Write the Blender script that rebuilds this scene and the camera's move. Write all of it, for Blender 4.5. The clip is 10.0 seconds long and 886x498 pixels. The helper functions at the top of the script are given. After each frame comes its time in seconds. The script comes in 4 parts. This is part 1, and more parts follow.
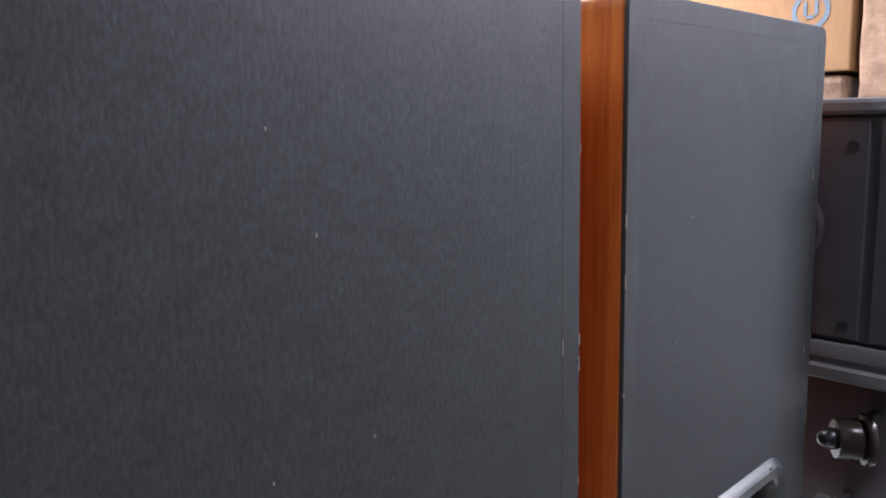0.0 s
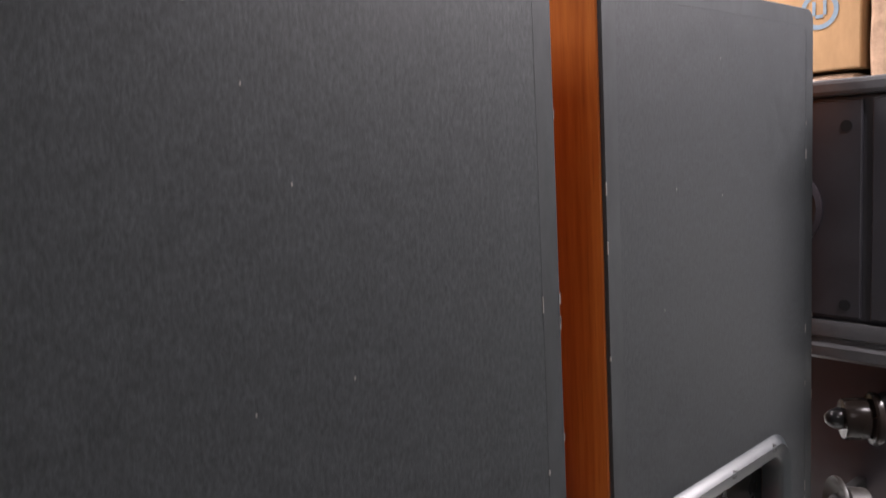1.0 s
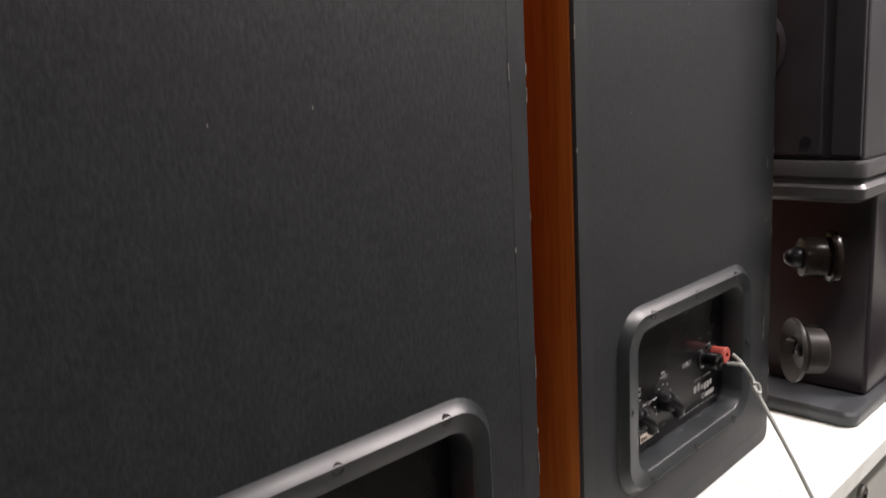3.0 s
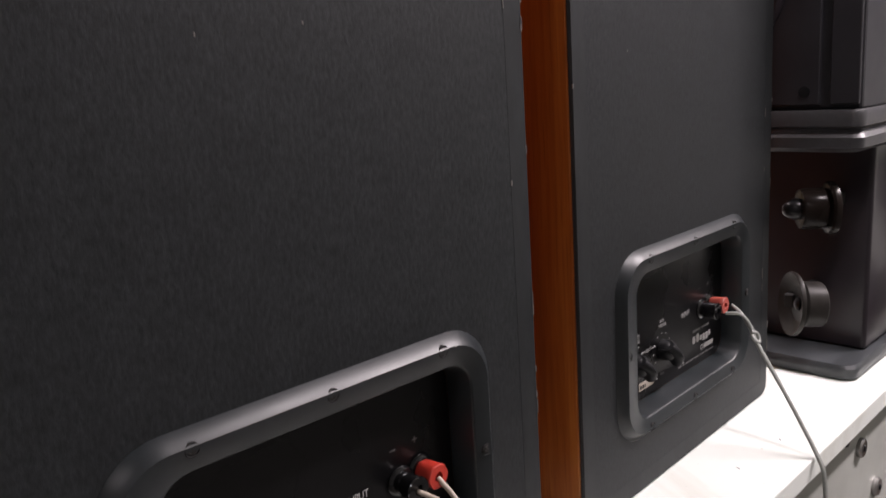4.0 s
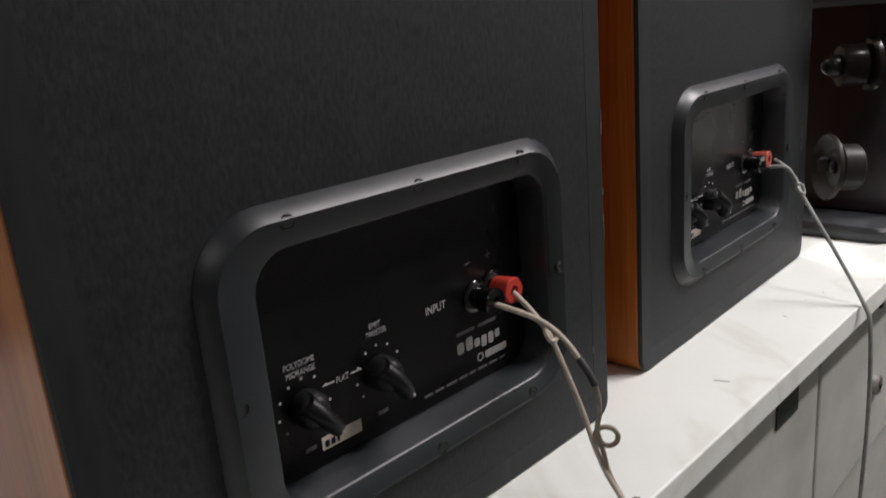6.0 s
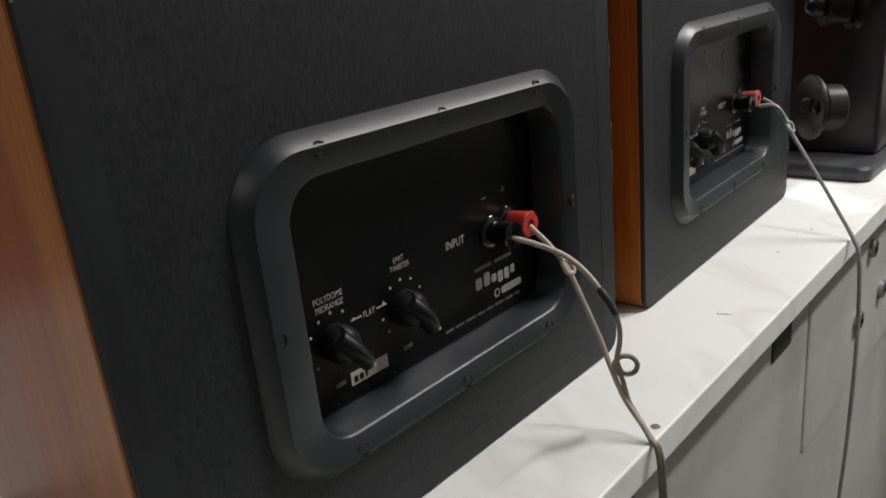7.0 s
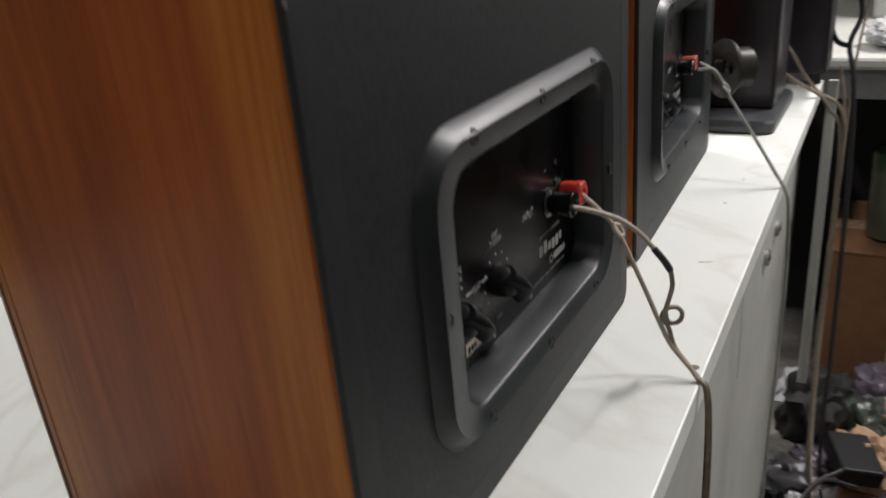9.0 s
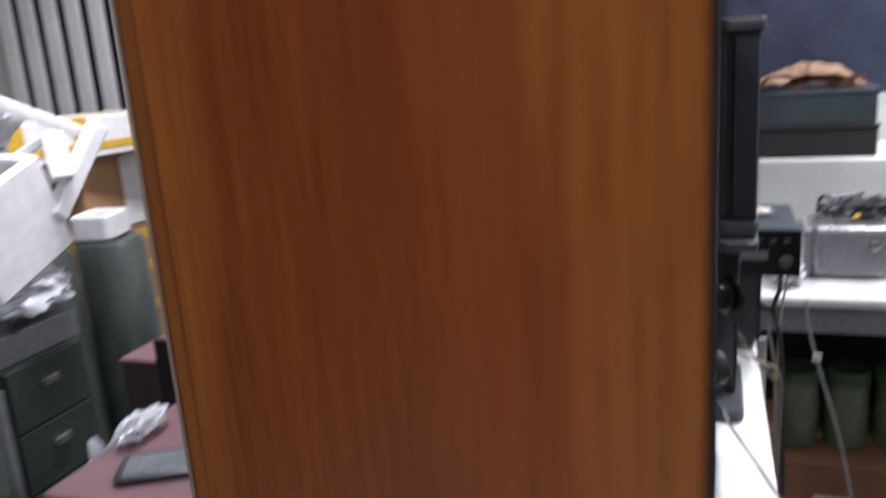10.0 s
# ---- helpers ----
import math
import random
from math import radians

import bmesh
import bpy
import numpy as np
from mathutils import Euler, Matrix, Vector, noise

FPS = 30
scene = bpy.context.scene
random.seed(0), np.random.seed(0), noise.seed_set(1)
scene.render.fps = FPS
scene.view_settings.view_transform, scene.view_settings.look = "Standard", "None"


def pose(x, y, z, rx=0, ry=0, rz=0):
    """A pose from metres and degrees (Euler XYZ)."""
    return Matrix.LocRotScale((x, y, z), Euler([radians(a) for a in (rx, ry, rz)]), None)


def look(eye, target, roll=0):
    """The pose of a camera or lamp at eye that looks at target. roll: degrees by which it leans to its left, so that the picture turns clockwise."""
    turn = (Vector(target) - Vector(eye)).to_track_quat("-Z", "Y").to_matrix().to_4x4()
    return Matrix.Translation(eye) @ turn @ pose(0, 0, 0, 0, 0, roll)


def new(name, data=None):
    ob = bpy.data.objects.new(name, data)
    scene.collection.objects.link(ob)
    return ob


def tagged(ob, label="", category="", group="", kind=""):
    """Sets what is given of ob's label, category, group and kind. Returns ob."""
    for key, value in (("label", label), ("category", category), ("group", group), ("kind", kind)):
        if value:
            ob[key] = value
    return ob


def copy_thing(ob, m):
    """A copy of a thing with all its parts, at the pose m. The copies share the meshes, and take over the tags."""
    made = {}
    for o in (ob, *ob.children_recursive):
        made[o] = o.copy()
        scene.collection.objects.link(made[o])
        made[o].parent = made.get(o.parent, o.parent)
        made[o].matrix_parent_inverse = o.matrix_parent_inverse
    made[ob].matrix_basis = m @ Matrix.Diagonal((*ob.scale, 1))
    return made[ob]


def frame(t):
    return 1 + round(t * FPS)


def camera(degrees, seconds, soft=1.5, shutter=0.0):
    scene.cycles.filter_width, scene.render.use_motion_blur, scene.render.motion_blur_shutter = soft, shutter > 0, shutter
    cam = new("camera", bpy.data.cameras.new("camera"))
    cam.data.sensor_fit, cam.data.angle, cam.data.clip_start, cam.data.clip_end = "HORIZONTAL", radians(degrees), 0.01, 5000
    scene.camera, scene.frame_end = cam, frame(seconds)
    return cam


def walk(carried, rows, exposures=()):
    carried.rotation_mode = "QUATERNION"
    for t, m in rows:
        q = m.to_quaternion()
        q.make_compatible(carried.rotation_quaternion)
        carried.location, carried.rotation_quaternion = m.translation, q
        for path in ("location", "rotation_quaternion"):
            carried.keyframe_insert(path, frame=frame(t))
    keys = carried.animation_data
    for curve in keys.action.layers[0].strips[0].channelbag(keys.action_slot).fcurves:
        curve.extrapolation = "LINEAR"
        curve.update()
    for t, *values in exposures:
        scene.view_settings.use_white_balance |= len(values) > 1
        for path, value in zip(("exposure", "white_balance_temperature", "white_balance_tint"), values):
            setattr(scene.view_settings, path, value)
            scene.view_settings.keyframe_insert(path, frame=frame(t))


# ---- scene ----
cam = camera(58.8, 10.0, 1.6, 0.6)
PATH = [
    (0, (-0.032, -0.305, 0.562), (1.309, 1.145, 0.249), -1.2),
    (0.5, (-0.025, -0.337, 0.549), (1.283, 1.153, 0.287), -2.4),
    (1, (-0.03, -0.349, 0.524), (1.258, 1.162, 0.282), -3.0),
    (1.5, (-0.039, -0.345, 0.489), (1.266, 1.146, 0.224), -2.9),
    (2, (-0.038, -0.34, 0.459), (1.294, 1.121, 0.157), -2.9),
    (2.5, (-0.035, -0.342, 0.431), (1.306, 1.1, 0.085), -3.0),
    (4, (-0.036, -0.342, 0.371), (1.307, 1.082, -0.04), -3.8),
    (4.5, (-0.038, -0.338, 0.352), (1.303, 1.088, -0.059), -4.1),
    (5, (-0.054, -0.33, 0.324), (1.279, 1.096, -0.111), -4.4),
    (5.5, (-0.067, -0.319, 0.305), (1.258, 1.095, -0.189), -4.5),
    (6, (-0.08, -0.3, 0.291), (1.259, 1.077, -0.264), -4.9),
    (7.5, (-0.117, -0.268, 0.273), (1.279, 0.998, -0.399), -6.3),
    (8, (-0.131, -0.254, 0.273), (1.291, 0.977, -0.409), -7.0),
    (8.5, (-0.156, -0.219, 0.269), (1.336, 0.909, -0.44), -7.1),
    (9, (-0.2, -0.171, 0.304), (1.379, 0.779, -0.473), -5.3),
    (9.2, (-0.216, -0.151, 0.34), (1.384, 0.738, -0.466), -4.8),
    (9.4, (-0.234, -0.124, 0.384), (1.374, 0.757, -0.415), -5.5),
    (9.5, (-0.237, -0.103, 0.406), (1.385, 0.771, -0.373), -5.6),
    (9.6, (-0.249, -0.088, 0.439), (1.412, 0.782, -0.256), -5.9),
    (9.8, (-0.258, -0.055, 0.532), (1.485, 0.735, -0.05), -5.5),
    (10, (-0.251, 0.001, 0.566), (1.574, 0.660, 0.080), -4.2),
]
EXPOSURES = [(0.0, 1.2, 5800, 23), (1.0, 1.1, 6400, 22), (2.0, 0.75, 6700, 19), (2.6, 0.5, 6800, 20), (4.0, 0.15, 6600, 25), (5.5, -0.18, 6500, 20), (8.0, -0.25, 6500, 16), (9.0, -0.22, 6500, 16), (9.6, -0.12, 6200, 18), (10.0, 0.1, 5800, 21)]
walk(cam, [(t, look(eye, target, roll)) for t, eye, target, roll in PATH], EXPOSURES)

# ---- world and lamps: a closed room at night under ceiling tubes ----
world = bpy.data.worlds.new("night")
scene.world = world
world.use_nodes = True
world.node_tree.nodes["Background"].inputs[0].default_value = (0.02, 0.03, 0.06, 1)
world.node_tree.nodes["Background"].inputs[1].default_value = 0.3
FLOOR, CEILING = -0.85, 1.75
LAMPS = [((0.68, -0.36, 1.12), 6.2, 0.11), ((1.92, -0.84, CEILING - 0.09), 78, 1.1), ((-0.85, 0.45, CEILING - 0.09), 11.5, 0.9), ((1.30, 1.15, CEILING - 0.09), 44, 0.9), ((-1.45, -0.75, CEILING - 0.09), 8, 0.9)]
for place, watts, length in LAMPS:
    lamp = bpy.data.lights.new("tube_light", "AREA")
    lamp.shape, lamp.size, lamp.size_y, lamp.energy = "RECTANGLE", length, min(0.09, length * 0.5), watts
    lamp.color = (1.0, 0.975, 0.945)
    new("tube_light", lamp).matrix_world = Matrix.Translation(place)

# ---- materials ----
def material(name, colour, rough=0.5, metal=0.0, vary=0.12, scale=30.0, stretch=(1, 1, 1), bump=0.05, dark=None, stain=0.0, spec=0.5, coat=0.0, rough_vary=0.12, alpha=1.0, trans=0.0, bump_scale=None, distance=0.002):
    m = bpy.data.materials.new(name)
    m.use_nodes = True
    nt = m.node_tree
    n, l = nt.nodes, nt.links
    b = n["Principled BSDF"]
    co = n.new("ShaderNodeTexCoord")
    mp = n.new("ShaderNodeMapping")
    mp.inputs["Scale"].default_value = stretch
    l.new(co.outputs["Object"], mp.inputs["Vector"])
    fine = n.new("ShaderNodeTexNoise")
    fine.inputs["Scale"].default_value, fine.inputs["Detail"].default_value, fine.inputs["Roughness"].default_value = scale, 8, 0.65
    l.new(mp.outputs["Vector"], fine.inputs["Vector"])
    broad = n.new("ShaderNodeTexNoise")
    broad.inputs["Scale"].default_value, broad.inputs["Detail"].default_value = max(scale * 0.12, 2.0), 4
    l.new((mp if stretch[2] < 0.1 else co).outputs[0 if stretch[2] < 0.1 else 3], broad.inputs["Vector"])
    ramp = n.new("ShaderNodeValToRGB")
    d = dark or [c * (1 - vary * 2) for c in colour]
    ramp.color_ramp.elements[0].position, ramp.color_ramp.elements[1].position = 0.32, 0.68
    ramp.color_ramp.elements[0].color, ramp.color_ramp.elements[1].color = (*d, 1), (*colour, 1)
    l.new(fine.outputs["Fac"], ramp.inputs["Fac"])
    mix = n.new("ShaderNodeMix")
    mix.data_type, mix.blend_type = "RGBA", "MULTIPLY"
    mix.inputs["Factor"].default_value = min(1.0, 0.25 + stain)
    l.new(ramp.outputs["Color"], mix.inputs[6])
    br = n.new("ShaderNodeValToRGB")
    br.color_ramp.elements[0].position, br.color_ramp.elements[1].position = 0.3, 0.7
    br.color_ramp.elements[0].color, br.color_ramp.elements[1].color = (0.55, 0.55, 0.55, 1), (1, 1, 1, 1)
    l.new(broad.outputs["Fac"], br.inputs["Fac"])
    l.new(br.outputs["Color"], mix.inputs[7])
    l.new(mix.outputs[2], b.inputs["Base Color"])
    rr = n.new("ShaderNodeMapRange")
    rr.inputs["To Min"].default_value, rr.inputs["To Max"].default_value = max(0.02, rough - rough_vary), min(1, rough + rough_vary)
    l.new(broad.outputs["Fac"], rr.inputs["Value"])
    l.new(rr.outputs["Result"], b.inputs["Roughness"])
    b.inputs["Metallic"].default_value = metal
    b.inputs["Specular IOR Level"].default_value = spec
    b.inputs["Coat Weight"].default_value = coat
    b.inputs["Coat Roughness"].default_value = 0.12
    b.inputs["Alpha"].default_value = alpha
    b.inputs["Transmission Weight"].default_value = trans
    if bump:
        bp = n.new("ShaderNodeBump")
        bp.inputs["Strength"].default_value, bp.inputs["Distance"].default_value = bump, distance
        l.new(fine.outputs["Fac"], bp.inputs["Height"])
        l.new(bp.outputs["Normal"], b.inputs["Normal"])
    return m


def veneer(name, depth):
    """Reddish walnut veneer on a side that runs 0 to depth in y: golden along both edges, deep red between with shade
    put into it, and fine pores.
    """
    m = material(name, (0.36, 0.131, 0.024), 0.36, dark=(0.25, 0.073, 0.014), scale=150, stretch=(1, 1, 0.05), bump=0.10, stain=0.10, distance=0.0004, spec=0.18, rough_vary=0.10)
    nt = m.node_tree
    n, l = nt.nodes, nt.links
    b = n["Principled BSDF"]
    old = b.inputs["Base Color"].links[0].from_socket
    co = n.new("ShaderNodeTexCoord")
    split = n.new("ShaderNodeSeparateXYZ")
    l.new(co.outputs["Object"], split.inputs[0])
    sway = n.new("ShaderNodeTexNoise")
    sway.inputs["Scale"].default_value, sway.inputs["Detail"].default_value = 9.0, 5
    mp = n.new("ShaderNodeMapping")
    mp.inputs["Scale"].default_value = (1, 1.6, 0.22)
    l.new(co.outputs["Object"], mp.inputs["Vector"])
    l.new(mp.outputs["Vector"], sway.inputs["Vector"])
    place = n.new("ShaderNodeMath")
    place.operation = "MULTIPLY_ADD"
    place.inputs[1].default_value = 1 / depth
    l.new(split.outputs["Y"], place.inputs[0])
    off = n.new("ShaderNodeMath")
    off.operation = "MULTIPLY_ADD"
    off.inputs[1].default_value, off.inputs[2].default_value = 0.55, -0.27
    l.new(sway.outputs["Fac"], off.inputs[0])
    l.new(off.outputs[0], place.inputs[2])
    figure_and_shade = n.new("ShaderNodeValToRGB")
    e = figure_and_shade.color_ramp.elements
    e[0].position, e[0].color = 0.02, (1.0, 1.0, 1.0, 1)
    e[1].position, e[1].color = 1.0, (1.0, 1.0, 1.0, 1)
    # Middle stops: redder wood plus shade from the gap between the speakers
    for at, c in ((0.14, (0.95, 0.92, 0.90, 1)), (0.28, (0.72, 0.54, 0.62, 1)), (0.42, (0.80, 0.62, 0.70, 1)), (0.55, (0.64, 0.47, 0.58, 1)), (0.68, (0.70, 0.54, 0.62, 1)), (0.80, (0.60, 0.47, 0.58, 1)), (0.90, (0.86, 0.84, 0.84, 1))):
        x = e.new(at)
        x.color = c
    l.new(place.outputs[0], figure_and_shade.inputs["Fac"])
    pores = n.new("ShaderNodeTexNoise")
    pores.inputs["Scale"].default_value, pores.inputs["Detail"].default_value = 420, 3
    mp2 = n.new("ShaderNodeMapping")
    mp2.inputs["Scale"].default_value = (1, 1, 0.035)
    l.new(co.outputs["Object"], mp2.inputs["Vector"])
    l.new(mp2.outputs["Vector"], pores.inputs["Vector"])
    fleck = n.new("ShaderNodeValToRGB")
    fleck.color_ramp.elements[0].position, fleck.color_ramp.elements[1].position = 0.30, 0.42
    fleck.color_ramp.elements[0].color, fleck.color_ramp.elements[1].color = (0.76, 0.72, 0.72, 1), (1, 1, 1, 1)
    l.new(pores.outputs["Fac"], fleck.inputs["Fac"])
    for src in (figure_and_shade, fleck):
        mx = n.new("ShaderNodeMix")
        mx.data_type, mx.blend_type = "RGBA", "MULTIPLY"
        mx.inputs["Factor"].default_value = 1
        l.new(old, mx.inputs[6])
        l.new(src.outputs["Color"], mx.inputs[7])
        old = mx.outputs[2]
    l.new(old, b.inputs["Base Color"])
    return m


BLACK_VINYL = material("black_woodgrain_vinyl", (0.0240, 0.0270, 0.0290), 0.54, vary=0.30, scale=420, stretch=(1, 1, 0.42), bump=0.30, stain=0.3, distance=0.0006, spec=0.22, rough_vary=0.04)
BLACK_EDGE = material("black_painted_edge", (0.0215, 0.0242, 0.0258), 0.52, spec=0.24, vary=0.2, scale=90, stretch=(1, 1, 0.3), bump=0.2, stain=0.3, distance=0.0006)
WORN = material("chipped_edge", (0.13, 0.12, 0.11), 0.7, scale=200, bump=0.2)
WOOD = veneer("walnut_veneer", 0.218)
WOOD_FRONT = material("walnut_trim", (0.25, 0.082, 0.014), 0.36, dark=(0.155, 0.046, 0.009), scale=60, stretch=(1, 1, 0.05), bump=0.08, stain=0.2, distance=0.0004, spec=0.3)
PALE_EDGE = material("rubbed_pale_edge", (0.46, 0.33, 0.24), 0.5, vary=0.3, scale=90, stretch=(1, 1, 0.1), bump=0.05, stain=0.6)
ABS = material("moulded_black_plastic", (0.0120, 0.0162, 0.0185), 0.40, vary=0.1, scale=240, bump=0.05, stain=0.15, distance=0.0003, spec=0.45, rough_vary=0.06)
GLOSS = material("gloss_black_panel", (0.004, 0.004, 0.0045), 0.30, vary=0.1, scale=80, bump=0.02, stain=0.1, spec=0.25)
KNOB = material("knob_plastic", (0.0095, 0.0100, 0.0110), 0.46, vary=0.1, scale=120, bump=0.05, spec=0.2)
POST_BLACK = material("polished_black_post", (0.006, 0.006, 0.0065), 0.12, vary=0.1, scale=80, bump=0.0, rough_vary=0.04)
PRINT = material("silver_print", (0.50, 0.50, 0.49), 0.5, vary=0.2, scale=600, bump=0.0)
DIM_PRINT = material("worn_grey_print", (0.17, 0.17, 0.17), 0.5, vary=0.25, scale=600, bump=0.0)
SCREW = material("screw_steel", (0.045, 0.041, 0.038), 0.5, metal=0.6, scale=300, bump=0.1)
RED = material("red_binding_cap", (0.50, 0.040, 0.024), 0.40, vary=0.08, scale=120, bump=0.05)
FADED_RED = material("faded_red_cap", (0.40, 0.070, 0.050), 0.5, vary=0.12, scale=120, bump=0.05)
BRASS = material("nickel_brass", (0.55, 0.47, 0.36), 0.3, metal=0.9, scale=200, bump=0.05)
CREAM_WIRE = material("cream_wire", (0.50, 0.43, 0.35), 0.45, vary=0.15, scale=140, bump=0.05, stain=0.3)
TAN_WIRE = material("tan_and_shaded_wire", (0.32, 0.265, 0.20), 0.5, vary=0.2, scale=140, bump=0.05, stain=0.4)
GREY_WIRE = material("grey_green_wire", (0.33, 0.345, 0.32), 0.45, vary=0.15, scale=140, bump=0.05, stain=0.3)
BLACK_CABLE = material("black_cable", (0.022, 0.022, 0.024), 0.42, scale=120, bump=0.05)
LABEL = material("cream_paper", (0.56, 0.50, 0.42), 0.7, scale=160, bump=0.05)
S3_BLACK = material("satin_black_cabinet", (0.017, 0.0165, 0.0205), 0.5, vary=0.1, scale=140, bump=0.1, stain=0.2, distance=0.0004)
S3_GLOSS = material("smoked_gloss_black", (0.0200, 0.0155, 0.0195), 0.32, vary=0.1, scale=60, bump=0.01, spec=0.4)
S3_TRIM = material("dark_grey_rubber", (0.050, 0.050, 0.053), 0.42, scale=150, bump=0.1)
S3_BASE = material("slate_grey_plastic", (0.045, 0.050, 0.054), 0.38, scale=160, bump=0.12)
HORN = material("smoky_bronze", (0.0125, 0.0090, 0.0075), 0.26, metal=0.0, spec=0.10, scale=90, bump=0.03)
CONE = material("grey_metal_cone", (0.027, 0.0245, 0.022), 0.42, metal=0.0, spec=0.16, scale=120, bump=0.05)
BAR_PAINT = material("white_bar_enamel", (0.80, 0.80, 0.77), 0.45, vary=0.06, scale=40, bump=0.05, stain=0.1)
WHITE_PAINT = material("white_cabinet_paint", (0.47, 0.485, 0.45), 0.5, vary=0.06, scale=24, bump=0.06, stain=0.2)
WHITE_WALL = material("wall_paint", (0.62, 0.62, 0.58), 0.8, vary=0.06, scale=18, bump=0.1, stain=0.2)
# Darkened copy of the wall paint for the two unseen walls
DIMMED_WALL = material("dimmed_unseen_wall", (0.26, 0.27, 0.25), 0.8, vary=0.08, scale=18, bump=0.1, stain=0.2)
GREY_FLOOR = material("terrazzo_floor", (0.24, 0.23, 0.21), 0.5, vary=0.25, scale=90, bump=0.06, stain=0.5)
CARDBOARD = material("brown_cardboard", (0.44, 0.25, 0.11), 0.8, vary=0.1, scale=40, stretch=(1, 1, 0.4), bump=0.1, stain=0.3)
OLD_CARDBOARD = material("aged_cardboard", (0.20, 0.095, 0.040), 0.8, vary=0.15, scale=30, bump=0.1, stain=0.4)
TAPE = material("clear_brown_tape", (0.50, 0.33, 0.22), 0.22, vary=0.25, scale=26, bump=0.5, stain=0.4, distance=0.004)
YELLOW_TAPE = material("yellow_tape", (0.70, 0.43, 0.035), 0.35, scale=50, bump=0.1)
STYRO = material("expanded_polystyrene", (0.80, 0.80, 0.78), 0.75, vary=0.05, scale=260, bump=0.25, stain=0.12, distance=0.001)
FOIL = material("thin_clear_plastic", (0.72, 0.74, 0.76), 0.16, vary=0.12, scale=18, bump=0.6, distance=0.01, trans=0.35)
GREEN_METAL = material("dark_green_metal", (0.026, 0.040, 0.031), 0.5, vary=0.15, scale=40, bump=0.1, stain=0.4)
GREEN_GREY = material("grey_green_hammered", (0.092, 0.120, 0.098), 0.55, vary=0.12, scale=60, bump=0.15, stain=0.3)
BEIGE = material("beige_faceplate", (0.46, 0.43, 0.35), 0.5, vary=0.08, scale=50, bump=0.05, stain=0.2)
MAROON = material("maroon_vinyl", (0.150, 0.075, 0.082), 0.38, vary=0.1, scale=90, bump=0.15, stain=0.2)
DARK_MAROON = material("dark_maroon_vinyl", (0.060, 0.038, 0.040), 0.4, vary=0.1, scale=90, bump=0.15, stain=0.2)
SILVER = material("brushed_silver", (0.42, 0.41, 0.40), 0.28, metal=0.85, vary=0.1, scale=120, stretch=(1, 0.05, 1), bump=0.1)
DARK_STEEL = material("dark_blue_grey_steel", (0.034, 0.048, 0.052), 0.4, vary=0.12, scale=60, bump=0.1, stain=0.3)
GREY_LID = material("grey_metal_lid", (0.20, 0.205, 0.21), 0.4, metal=0.3, vary=0.12, scale=60, bump=0.1)
JAR = material("cloudy_green_plastic", (0.13, 0.145, 0.10), 0.22, vary=0.12, scale=20, bump=0.05, stain=0.3)
JAR_LID = material("green_lid", (0.06, 0.11, 0.055), 0.35, scale=50, bump=0.05)
NIGHT_GLASS = material("night_window_glass", (0.010, 0.014, 0.030), 0.08, vary=0.2, scale=4, bump=0.02, distance=0.01)
BLUE_PLASTIC = material("dusty_blue_sheet", (0.028, 0.034, 0.055), 0.3, vary=0.2, scale=10, bump=0.4, distance=0.01)
PAPER = material("brown_wrapping_paper", (0.42, 0.27, 0.16), 0.75, vary=0.15, scale=20, bump=0.3, distance=0.004)
LOGO = material("pale_blue_print", (0.20, 0.27, 0.33), 0.6, scale=80, bump=0.0)
SCREEN = material("phone_screen", (0.13, 0.15, 0.15), 0.25, vary=0.2, scale=40, bump=0.02)
GREY_GREEN_WRAP = material("cloudy_wrap_green", (0.085, 0.105, 0.090), 0.25, vary=0.3, scale=12, stretch=(1, 1, 0.2), bump=0.5, distance=0.01)
# Matt black for cloth and boards, and for shade under bench and counter
DEEP_SHADE = material("black_cloth_and_shade", (0.012, 0.011, 0.011), 0.8, scale=60, bump=0.1)
PURPLE = material("purple_plastic_print", (0.125, 0.105, 0.135), 0.35, vary=0.25, scale=14, bump=0.3, distance=0.006)
CHIP = material("broken_stone", (0.30, 0.25, 0.20), 0.8, vary=0.35, scale=500, bump=0.4)
LIGHT_COVER = material("tube_cover", (0.8, 0.8, 0.78), 0.5, scale=20, bump=0.02)


